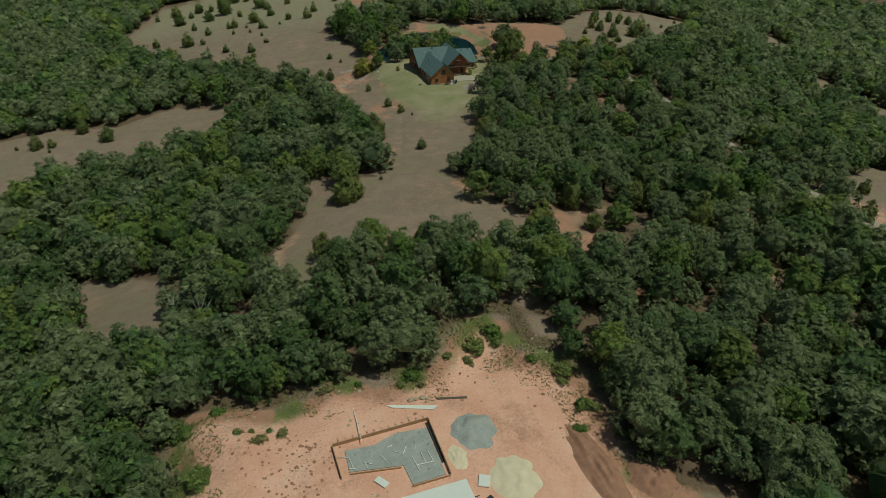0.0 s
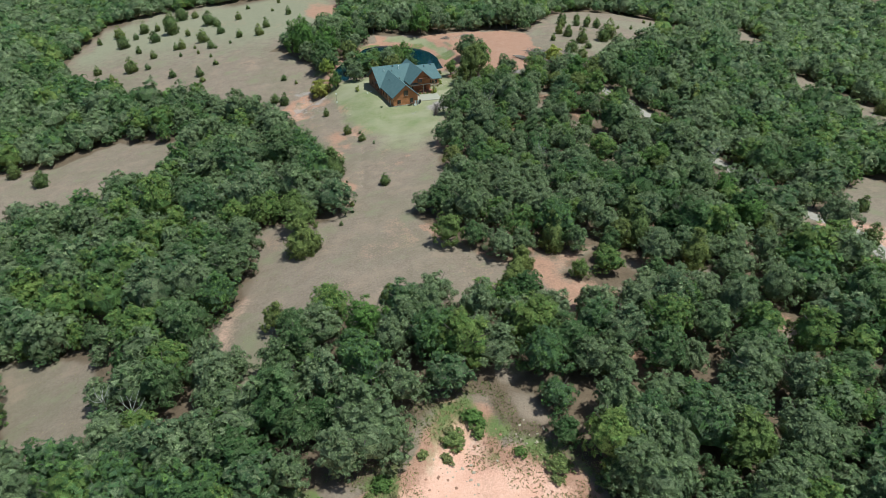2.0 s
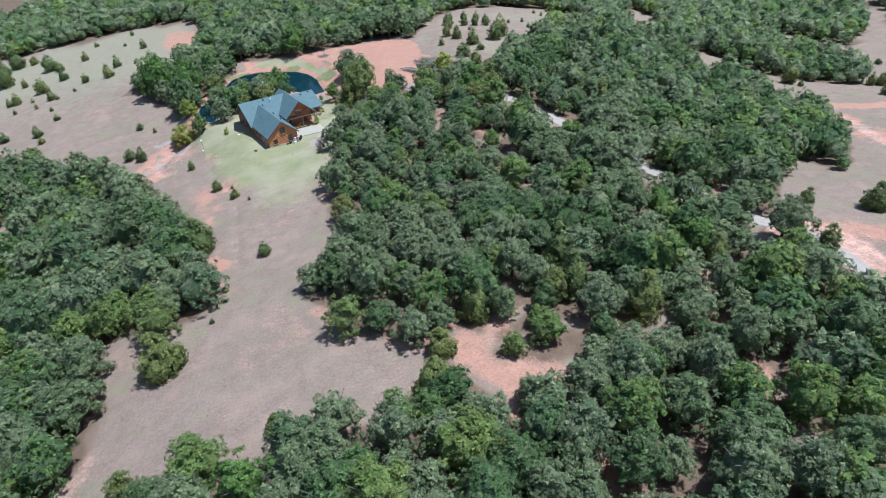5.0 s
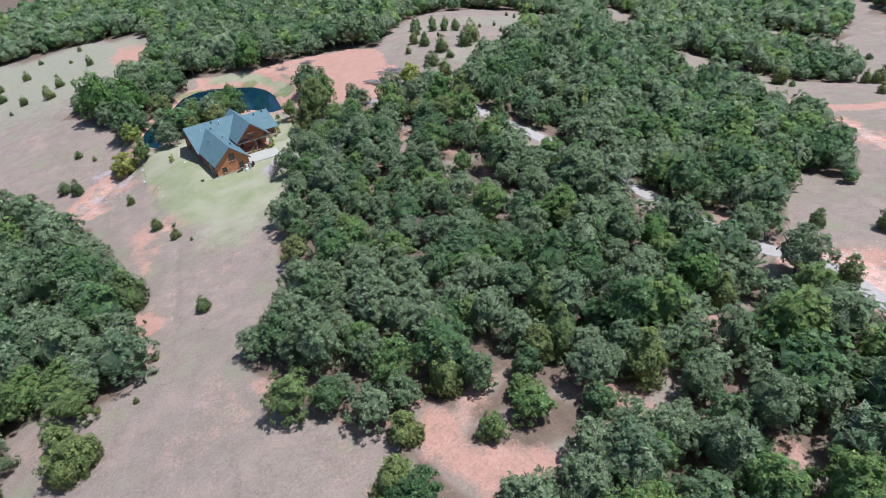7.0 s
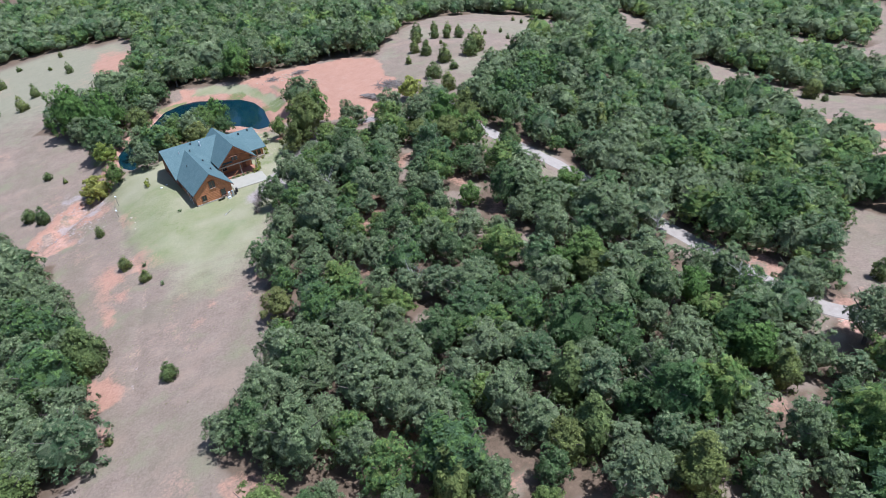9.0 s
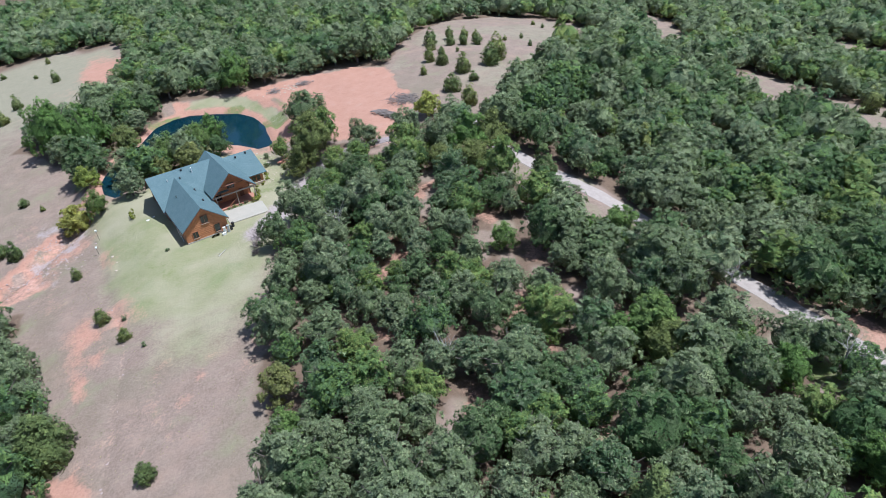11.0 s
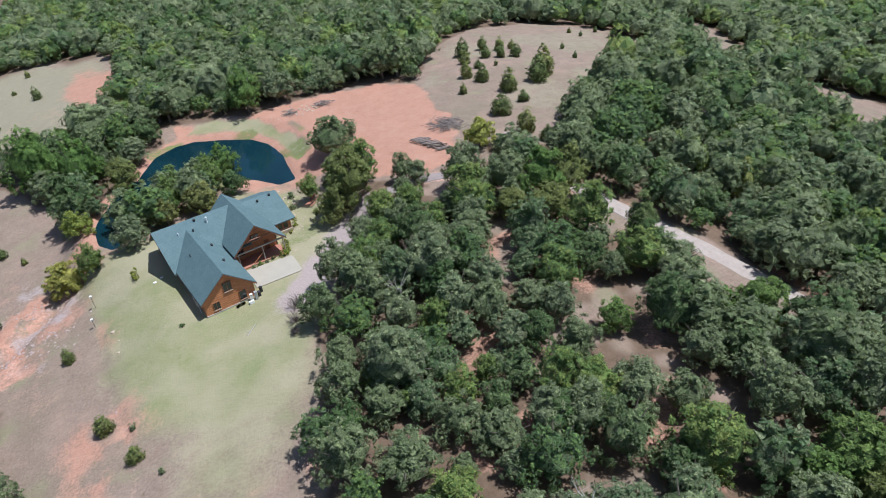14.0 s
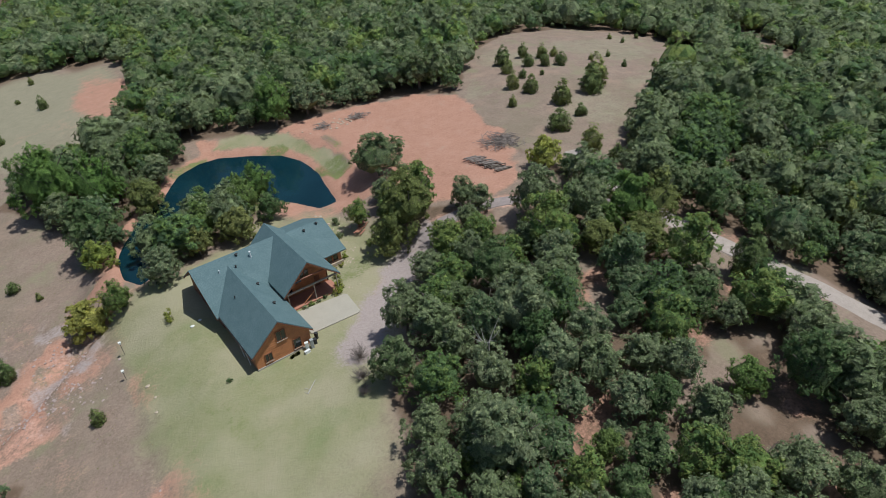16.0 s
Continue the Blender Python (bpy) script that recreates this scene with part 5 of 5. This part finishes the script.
             (103.4, 241.2, 0.7, FLOWER_LEAF, "flower bed shrub at the corner of the house"), (99.0, 236.3, 0.45, FLOWER_LEAF, "flower bed shrub along the wing of the house"),
             (100.6, 236.2, 0.5, FLOWER_LEAF, "flower bed shrub along the wing of the house"), (95.6, 229.3, 0.6, FLOWER_LEAF, "bright yellow-green shrub beside the porch"),
             (105.6, 245.6, 0.8, OAK_LEAF, "green shrub in the stone bed behind the house"), (107.6, 250.4, 0.9, OAK_LEAF, "green shrub in the stone bed behind the house"), (103.6, 246.5, 0.9, OAK_LEAF, "green shrub behind the house"),
             (102.6, 249.5, 1.1, OAK_LEAF, "green shrub behind the house"), (60.2, 205.8, 0.6, OAK_LEAF, "low green weed beside a cedar"),
             (61.4, 194.0, 0.5, OAK_LEAF, "low green weed beside a cedar"), (43.5, 186.5, 0.6, OAK_LEAF, "small green shrub on the meadow")]
    for x, y, r, mat, label in spots:
        z = height(x, y)
        ob = thing("shrub", pose(x, y, z), label, "shrub", "garden shrubs")
        new("leaves", tri_mesh("leaves", leaf_ball(rng, (0, 0, r * 0.75), (r, r, r * 0.8), 240, r * 0.28), mat)).parent = ob
        bm = bmesh.new()
        for k in range(5):
            a = k * 1.26
            tube(bm, (0, 0, -0.1), (math.cos(a) * r * 0.5, math.sin(a) * r * 0.5, r * 0.9), 0.025, 0.01, 4)
        part("stems", bm, BARK, ob)


make_shrubs()


def make_yard_things():
    rng = np.random.RandomState(41)
    for x, y, top in ((62.6, 243.6, 2.4), (61.2, 237.4, 1.6)):
        z = height(x, y)
        ob = thing("garden_post", pose(x, y, z), "thin wooden yard post with a white box on top", "post", "yard posts")
        part("post", tube(bmesh.new(), (0, 0, -0.3), (0, 0, top), 0.05, 0.045, 6), BARK, ob)
        box_ = part("bird_box", box(bmesh.new(), -0.17, -0.17, top, 0.17, 0.17, top + 0.32, 0.02), WHITE_PAINT, ob, "white bird box")
        part("lid", slab(bmesh.new(), [(-0.22, -0.22, top + 0.37), (0.22, -0.22, top + 0.37), (0.22, 0.22, top + 0.41), (-0.22, 0.22, top + 0.41)], 0.04), WHITE_PAINT, box_)
    for x, y, r in ((73.3, 238.6, 0.38), (74.8, 239.2, 0.34), (63.4, 232.4, 0.4), (62.8, 226.0, 0.3), (63.6, 229.0, 0.25)):
        bm = bmesh.new()
        bmesh.ops.create_icosphere(bm, subdivisions=2, radius=1.0)
        for v in bm.verts:
            v.co = Vector((v.co.x * r, v.co.y * r * 0.8, v.co.z * r * 0.35)) * (0.9 + 0.2 * rng.rand())
        ob = part("stone", bm, WHITE_PAINT if x > 70 else STONE)
        ob.location = (x, y, height(x, y) + 0.05)
        tagged(ob, "flat pale stone lying on the lawn" if x > 70 else "small rounded rock in dry grass", "stone", "stones on the lawn")
    # a fallen pale limb and a dry bush at the edge of the lawn
    limb = thing("fallen_limb", pose(81.8, 212.4, height(81.8, 212.4)), "pale fallen limb lying on the lawn", "branch")
    part("limb", tube(bmesh.new(), (-0.9, -0.7, 0.1), (1.2, 1.0, 0.16), 0.09, 0.05, 6), DEAD_WOOD, limb)
    part("twig", tube(bmesh.new(), (-0.3, -0.2, 0.12), (-0.9, 0.5, 0.3), 0.045, 0.02, 5), DEAD_WOOD, limb)
    part("twig", tube(bmesh.new(), (-0.9, -0.7, 0.1), (-1.2, -0.3, 0.4), 0.04, 0.02, 5), DEAD_WOOD, limb)
    for x, y, r in ((90.2, 212.6, 2.7), (88.2, 208.4, 2.3), (86.8, 205.5, 1.6)):
        ob = thing("dry_bush", pose(x, y, height(x, y)), "bare grey-brown bush at the edge of the lawn", "bush", "bare bushes")
        bm = bmesh.new()
        for k in range(90):
            a, e = rng.rand() * 6.28, 0.35 + rng.rand()
            mid = Vector((math.cos(a) * math.cos(e), math.sin(a) * math.cos(e), math.sin(e))) * r * (0.5 + 0.2 * rng.rand())
            tip = mid + Vector((rng.normal() * 0.35, rng.normal() * 0.35, 0.25 + 0.3 * rng.rand())) * r * 0.7
            tube(bm, (0, 0, -0.1), mid, 0.035, 0.022, 3)
            tube(bm, mid, tip, 0.022, 0.008, 3)
        part("twig_tangle", bm, GREY_LOG, ob)
    # things kept by the garage wall
    for k, (x, y, w, d, h, mat, name, label) in enumerate((
            (85.3, 220.3, 0.55, 0.45, 1.35, WHITE_PAINT, "freezer", "white chest by the garage wall"), (86.1, 220.1, 0.5, 0.5, 1.6, GREY_SLAB, "cabinet", "grey metal cabinet by the garage wall"),
            (86.9, 220.7, 0.45, 0.6, 0.9, DARK, "bin", "black bin at the garage corner"), (84.9, 219.5, 0.9, 0.4, 0.5, WHITE_METAL, "bench", "white bench in front of the garage wall"),
            (83.6, 220.2, 0.7, 0.4, 0.35, FLOWER_LEAF, "planter", "low yellow planter along the wall"), (82.7, 220.15, 0.8, 0.4, 0.3, FLOWER_LEAF, "planter", "low yellow planter along the wall"),
            (87.6, 221.6, 0.4, 0.5, 1.1, DARK, "bin", "black bin at the garage corner"))):
        ob = thing(name, pose(x, y, -0.02, 0, 0, k * 7 - 15), label, name, "things by the garage")
        part("body", box(bmesh.new(), -w / 2, -d / 2, 0, w / 2, d / 2, h, 0.04), mat, ob)
        part("lid", box(bmesh.new(), -w / 2 - 0.03, -d / 2 - 0.03, h, w / 2 + 0.03, d / 2 + 0.03, h + 0.07, 0.02), mat, ob)
    # red picnic tables under the tree behind the house
    for x, y, a in ((108.8, 243.2, 30), (110.4, 244.6, 40)):
        ob = thing("picnic_table", pose(x, y, height(x, y), 0, 0, a), "faded red wooden picnic table in the shade", "table", "picnic tables")
        for i in range(4):
            part("board", box(bmesh.new(), -1.0, -0.42 + i * 0.215, 0.72, 1.0, -0.23 + i * 0.215, 0.77, 0.01), DECK, ob)
        for side in (-0.75, 0.75):
            part("bench", box(bmesh.new(), -1.0, side - 0.14, 0.42, 1.0, side + 0.14, 0.47, 0.01), DECK, ob)
            for end in (-0.75, 0.75):
                part("leg", tube(bmesh.new(), (end, side * 0.9, 0), (end, side * 0.3, 0.72), 0.05, 0.05, 4), DECK, ob)


make_yard_things()


def make_rocks(name, spots, seed, mat, label, spread, size):
    """Broken rock joined into one spread."""
    rng = np.random.RandomState(seed)
    all_ = []
    for (x, y), n in spots:
        for _ in range(n):
            px, py = x + rng.normal() * spread, y + rng.normal() * spread
            r = size * (0.4 + 1.1 * rng.rand() ** 2)
            b = blob(rng, np.zeros(3), np.array([r, r * (0.6 + 0.4 * rng.rand()), r * 0.28]), 0.5, True)[0]
            a = rng.rand() * 6.28
            turn = np.array([[math.cos(a), -math.sin(a), 0], [math.sin(a), math.cos(a), 0], [0, 0, 1]])
            all_.append(b @ turn.T + np.array([px, py, height(px, py) + r * 0.12]))
    return tagged(new(name, tri_mesh(name, np.concatenate(all_), mat)), label, "rocks", kind="stuff")


SHALE = plain("grey_shale", (0.385, 0.295, 0.272), 0.9, 0, 1.2, 0.35, 0.6)
make_rocks("gully_rocks", [((57, 256), 40), ((54, 251), 70), ((51, 246), 90), ((48, 243.5), 80), ((55, 242), 50), ((44, 243), 40), ((60, 258), 20), ((52, 254), 50)], 51, SHALE,
           "broken grey and pink shale in the gully", 2.4, 0.24)
make_rocks("bed_stones", [((102.8, 236.2), 12), ((103.8, 239.5), 16), ((104.6, 243), 18), ((106.4, 247.5), 16), ((98.6, 229.6), 8)], 56, STONE,
           "pale border stones of the flower beds", 0.7, 0.2)
make_rocks("rill_stones", [(p, 2) for p in RILL[8::2]], 52, SHALE, "line of small grey stones along a washed rill", 0.35, 0.2)
make_rocks("bank_stones", [((149, 99), 40), ((153, 96), 50), ((146, 101), 25), ((156, 92), 30), ((104, 254), 14), ((107, 250), 16), ((106, 246), 10), ((135, 292), 40), ((128, 294), 26)], 53, STONE,
           "loose pale stones on a clay bank", 2.0, 0.36)




def make_log_piles():
    rng = np.random.RandomState(61)
    pile = thing("log_pile", pose(140.6, 241.0, height(140.6, 241.0), 0, 0, -83), "stack of cut grey logs on red clay", "log pile")
    for k in range(46):
        row, i = divmod(k, 20) if k < 40 else (2, k - 32)
        x = -5.2 + i * 0.5 + rng.rand() * 0.35 + row * 0.2
        y0, y1 = -1.3 - rng.rand() * 0.8, 0.9 + rng.rand() * 1.0
        z = 0.16 + row * 0.24
        r = 0.10 + 0.06 * rng.rand()
        part("log", tube(bmesh.new(), (x - 0.7 + rng.normal() * 0.3, y0, z), (x + 0.9 + rng.normal() * 0.4, y1, z + 0.06 * rng.normal()), r, r * 0.8, 7), GREY_LOG if rng.rand() < 0.65 else BARK, pile)
    for x, y, r, n in ((150.0, 247.2, 4.2, 220), (138.0, 291.5, 2.6, 60), (128.5, 294.0, 2.2, 40)):
        heap = thing("brush_pile", pose(x, y, height(x, y)), "heap of grey dead branches on red clay", "brush pile", "brush piles")
        bm = bmesh.new()
        for k in range(n):
            c = Vector((rng.normal() * r * 0.4, rng.normal() * r * 0.4, 0.15 + 0.5 * rng.rand()))
            d = Vector((rng.normal(), rng.normal(), rng.normal() * 0.25)).normalized() * (0.8 + 1.1 * rng.rand())
            tube(bm, c - d, c + d, 0.085, 0.03, 4)
        part("branch_tangle", bm, GREY_LOG, heap)


make_log_piles()


def make_snags():
    """Bare dead trees that stand pale among the leaves."""
    rng = np.random.RandomState(71)
    for x, y in ((27.5, 89.0), (-14.0, 111.0), (-8.5, 104.0), (96.0, 152.0), (137.5, 117.0), (142.4, 137.5), (142.4, 152.1), (101.5, 196.0)):
        ob = thing("dead_tree", pose(x, y, height(x, y), 0, 0, rng.rand() * 360), "bare pale dead tree among green oaks", "tree", "dead trees")
        part("trunk", tube(bmesh.new(), (0, 0, -0.3), (0.3, 0.1, 5.0), 0.16, 0.1, 6), DEAD_WOOD, ob)
        bm = bmesh.new()
        for k in range(9):
            a, z = k * 0.75 + rng.rand(), 3.6 + 0.25 * k
            mid = Vector((math.cos(a) * 1.1, math.sin(a) * 1.1, z + 0.9))
            start = Vector((0.3 * min(z, 5) / 5, 0.1, min(z, 5)))
            tip = mid + Vector((math.cos(a) * 1.0 + rng.normal() * 0.4, math.sin(a) * 1.0 + rng.normal() * 0.4, 0.9 + rng.rand()))
            tube(bm, start, mid, 0.07, 0.045, 5)
            tube(bm, mid, tip, 0.045, 0.015, 4)
            tube(bm, mid, mid + Vector((rng.normal() * 0.7, rng.normal() * 0.7, 0.9)), 0.03, 0.01, 4)
        part("limbs", bm, DEAD_WOOD, ob)


make_snags()


# ---- the building pad ----
def make_pad():
    site = thing("foundation", pose(0, 0, 0), "grey concrete foundation inside timber forms on red clay", "foundation")
    part("slab", slab(bmesh.new(), [(10.0, 58.4, 0.33), (17.6, 57.2, 0.33), (17.9, 53.7, 0.33), (22.9, 53.9, 0.33), (22.9, 62.9, 0.33), (18.0, 63.2, 0.33), (14.5, 62.0, 0.33), (10.2, 62.3, 0.33)][::-1], 0.5),
         GREY_SLAB, site, "grey concrete slab")
    # solid dark strip, not dug out; its colour stands for shade in the ditch
    part("trench_shade", box(bmesh.new(), 23.0, 56.0, -0.4, 23.5, 63.9, 0.24), DARK, site, "dark strip painted for the shade inside an open ditch")

    def form(a, b, h=0.85):
        a, b = Vector((*a, 0)), Vector((*b, 0))
        side = (b - a).normalized().cross(Vector((0, 0, 1))) * 0.05
        up = Vector((0, 0, h))
        return part("form_board", slab(bmesh.new(), [a + side + up, b + side + up, b - side + up, a - side + up], 0.75), TIMBER, site, "timber form board")

    form((8.6, 63.6), (23.6, 64.3))
    form((23.65, 64.2), (23.5, 53.6))
    form((8.55, 63.5), (8.7, 57.6))
    form((17.7, 53.4), (23.4, 53.5), 0.55)
    form((10.0, 58.0), (17.2, 56.9), 0.5)
    for i in range(13):
        x = 9.6 + i * 1.12
        y = 63.75 + (x - 8.6) * 0.047
        part("stake", tube(bmesh.new(), (x, y + 0.15, 0), (x, y + 0.15, 0.95), 0.035, 0.03, 4), TIMBER, site)
        part("kicker", tube(bmesh.new(), (x, y + 0.1, 0.75), (x, y + 1.1, 0.12), 0.04, 0.04, 4), TIMBER, site)
    for i in range(6):
        part("stake", tube(bmesh.new(), (18.2 + i, 53.1, 0), (18.2 + i, 53.1, 0.9), 0.035, 0.03, 4), TIMBER, site)
    # plumbing laid out before the pour
    runs = [((8.9, 61.4), (10.4, 60.9)), ((10.4, 60.9), (10.7, 58.6)), ((10.0, 58.9), (11.0, 58.6)), ((12.3, 59.6), (12.6, 58.2)), ((12.4, 59.2), (13.4, 58.7)),
            ((14.9, 59.8), (15.5, 58.4)), ((16.9, 60.0), (17.6, 59.5)), ((18.0, 59.0), (18.9, 60.3)), ((19.9, 59.4), (20.2, 59.9)), ((19.2, 58.2), (19.5, 55.6)),
            ((19.4, 56.6), (21.8, 56.5)), ((20.6, 58.6), (20.8, 56.6)), ((21.7, 58.4), (21.9, 56.3)), ((16.2, 60.9), (17.0, 61.1))]
    for a, b in runs:
        part("pipe", tube(bmesh.new(), (*a, 0.42), (*b, 0.42), 0.06, 0.06, 6), WHITE_PIPE, site, "white plastic pipe")
    for x, y in ((11.6, 61.0), (13.6, 60.7), (18.8, 61.6), (20.4, 60.6), (21.6, 62.2), (22.2, 59.6), (12.9, 58.9), (20.9, 55.4)):
        part("riser", tube(bmesh.new(), (x, y, 0.3), (x, y, 0.95), 0.06, 0.06, 6), WHITE_PIPE, site, "white plastic pipe stub")


make_pad()


def make_pad_things():
    rng = np.random.RandomState(81)
    z = lambda x, y: height(x, y)
    pole = part("long_pole", tube(bmesh.new(), (13.2, 70.2, z(13.2, 70.2) + 0.12), (12.8, 62.6, 0.95), 0.07, 0.06, 6), WHITE_PIPE)
    tagged(pole, "long pale pole resting on the form board", "pole")
    for k in range(5):
        a, b = (18.4 + k * 0.15, 69.1 - k * 0.16), (26.1 - k * 0.2, 66.5 - k * 0.12)
        ob = part("plastic_pipe", tube(bmesh.new(), (*a, z(*a) + 0.12), (*b, z(*b) + 0.12), 0.085, 0.085, 8), WHITE_PIPE)
        tagged(ob, "long white plastic pipe lying on red clay", "pipe", "pipes on the pad")
    for k in range(2):
        a, b = (26.4, 67.9 + k * 0.2), (31.2, 66.8 + k * 0.2)
        ob = part("timber_beam", tube(bmesh.new(), (*a, z(*a) + 0.12), (*b, z(*b) + 0.12), 0.11, 0.11, 4), BARK)
        tagged(ob, "dark timber beam lying on red clay", "beam", "beams on the pad")
    for x, y, r in ((22.3, 69.0, 0.55), (23.2, 68.9, 0.45), (24.2, 68.9, 0.6), (25.0, 68.4, 0.4), (24.6, 67.9, 0.35), (2.0, 52.0, 0.35), (13.6, 52.6, 0.3)):
        bm = bmesh.new()
        bmesh.ops.create_icosphere(bm, subdivisions=2, radius=1.0)
        for v in bm.verts:
            v.co = Vector((v.co.x * r, v.co.y * r * 0.7, v.co.z * r * 0.55)) * (0.85 + 0.3 * rng.rand())
        ob = part("boulder", bm, STONE)
        ob.location = (x, y, z(x, y) + r * 0.25)
        tagged(ob, "pale sandstone boulder on red clay", "boulder", "boulders on the pad")

    def heap(name, x, y, rx, ry, h, mat, label):
        n = 40
        xs, ys = np.linspace(-1, 1, n), np.linspace(-1, 1, n)
        X, Y = np.meshgrid(xs, ys)
        d = np.hypot(X, Y) + 0.25 * (vnoise(X * 5 + x, Y * 5 + y, 1.6) - 0.5)
        Z = h * soft(1 - d, -0.1, 0.75) * (0.7 + 0.6 * vnoise(X * 4 + y, Y * 4 + x, 0.9, 2)) - 0.06
        ob = grid_mesh(name, x + xs * rx, y + ys * ry, land(x + X * rx, y + Y * ry) + Z, mat)
        return tagged(ob, label, "heap")

    heap("gravel_mound", 29.6, 60.2, 3.6, 3.8, 0.75, GREY_SLAB, "low heap of grey gravel on red clay")
    heap("sand_mound", 32.0, 50.2, 3.8, 4.2, 0.6, SAND, "low spread heap of cream sand")
    heap("sand_mound", 25.6, 56.2, 1.6, 2.6, 0.3, SAND, "thin spread of cream sand by the foundation")
    heap("soil_bank", 44.4, 48.5, 2.6, 8.0, 1.1, SOIL, "bank of loose dark red soil")
    heap("soil_bank", 51.0, 44.5, 3.4, 3.6, 1.2, SOIL, "bank of loose dark red soil")
    panel = part("white_board", box(bmesh.new(), -0.55, -1.0, 0, 0.55, 1.0, 0.14, 0.03), WHITE_METAL)
    panel.matrix_basis = pose(13.9, 55.4, z(13.9, 55.4) + 0.08, 0, 4, 35)
    tagged(panel, "white panel lying on red clay", "panel")
    van = thing("trailer", pose(19.6, 48.6, 0.2, 0, 0, 1), "long white box trailer parked beside the foundation", "trailer")
    part("body", box(bmesh.new(), -5.2, -1.6, 0.55, 5.0, 2.1, 2.2, 0.12), WHITE_METAL, van)
    part("roof", box(bmesh.new(), -5.25, -1.65, 2.21, 5.05, 2.15, 2.3, 0.04), WHITE_METAL, van)
    for x in (-1.0, 0.2):
        for y in (-1.7, 2.0):
            part("wheel", tube(bmesh.new(), (x, y, 0.36), (x, y + 0.22, 0.36), 0.36, 0.36, 14), DARK, van)
    part("drawbar", tube(bmesh.new(), (5.0, 0.2, 0.6), (6.4, 0.2, 0.55), 0.07, 0.06, 6), DARK, van)
    cover = part("black_cover", box(bmesh.new(), -1.1, -1.1, 0, 1.1, 1.1, 1.1, 0.12), DARK)
    cover.matrix_basis = pose(26.7, 46.9, z(26.7, 46.9) - 0.02, 0, 0, 22)
    tagged(cover, "black covered pallet beside the trailer", "cover")
    sheet = part("white_sheet", box(bmesh.new(), -0.8, -1.0, 0, 0.8, 1.0, 0.3, 0.08), WHITE_METAL)
    sheet.matrix_basis = pose(27.6, 51.2, z(27.6, 51.2), 0, 0, -25)
    tagged(sheet, "white wrapped bundle on the ground", "bundle")


SAND = plain("cream_sand", (0.74, 0.63, 0.49), 0.95, 0, 1.0, 0.15, 0.3)
SOIL = plain("red_soil", (0.36, 0.19, 0.135), 0.95, 0, 1.5, 0.4, 0.8)
make_pad_things()
make_rocks("clay_clods", [((3.4, 62), 46), ((5.6, 64.5), 40), ((-3, 66), 40), ((0, 57), 40), ((41, 76), 26), ((44, 66), 22), ((20, 69.5), 22), ((33, 71), 18), ((46, 55), 30)], 54, SOIL,
           "scattered clods of dark red clay", 2.4, 0.24)
make_rocks("pad_stones", [((-8, 72), 34), ((-3, 74), 30), ((12, 74), 26), ((36, 73), 26), ((47, 72), 22), ((16, 66.5), 10), ((13, 56), 14)], 55, STONE,
           "pale broken stones at the edge of the clay", 2.2, 0.26)


# ---- grass tufts and weeds ----
def make_tufts(name, label, count, mat, chooser, size, seed):
    rng = np.random.RandomState(seed)
    x, y = chooser(rng, count)
    z = land(x, y)
    n = len(x)
    out = []
    for k in range(5):
        a = rng.rand(n) * 6.28
        s = size * (0.5 + rng.rand(n))
        base = np.stack([x + rng.normal(size=n) * size * 0.4, y + rng.normal(size=n) * size * 0.4, z - 0.02], -1)
        side = np.stack([np.cos(a), np.sin(a), 0 * a], -1) * (s * 0.45)[:, None]
        tip = base + np.stack([rng.normal(size=n) * 0.3 * s, rng.normal(size=n) * 0.3 * s, s * 0.9], -1)
        out.append(np.stack([base - side, base + side, tip], 1).reshape(-1, 3))
    tint = np.tile(vnoise(x, y, 5.0, 4) * 0.6 + 0.4 * rng.rand(n), 5)
    up = np.tile(np.array([0.0, 0.0, 1.0]), (5 * n, 1))
    return tagged(new(name, tri_mesh(name, (np.concatenate(out), up), mat, tint)), label, "grass", kind="stuff")


def meadow_spots(rng, count):
    x, y = -40 + 130 * rng.rand(count), 98 + 180 * rng.rand(count)
    keep = (open_depth(x, y) > 0) & (depth_in(LAWN, x, y) < 0) & (vnoise(x, y, 6.0, 14) > 0.38) & ~((x > 73) & (y > 217))
    return x[keep], y[keep]


def edge_spots(rng, count):
    x, y = -20 + 75 * rng.rand(count), 42 + 46 * rng.rand(count)
    d = depth_in(PAD, x, y)
    keep = (d > -4) & (d < np.where(x < 4, 14, 7)) & (vnoise(x, y, 4.0, 12) + 0.25 * (d < 2) > 0.55) & (np.hypot(x - 16, y - 59) > 9)
    return x[keep], y[keep]


make_tufts("dry_grass", "tufts of dry brown grass on the meadow", 15000, DRY_GRASS, meadow_spots, 0.13, 91)
make_tufts("weeds", "low green weeds along the edge of the clay", 26000, WEED_LEAF, edge_spots, 0.21, 92)
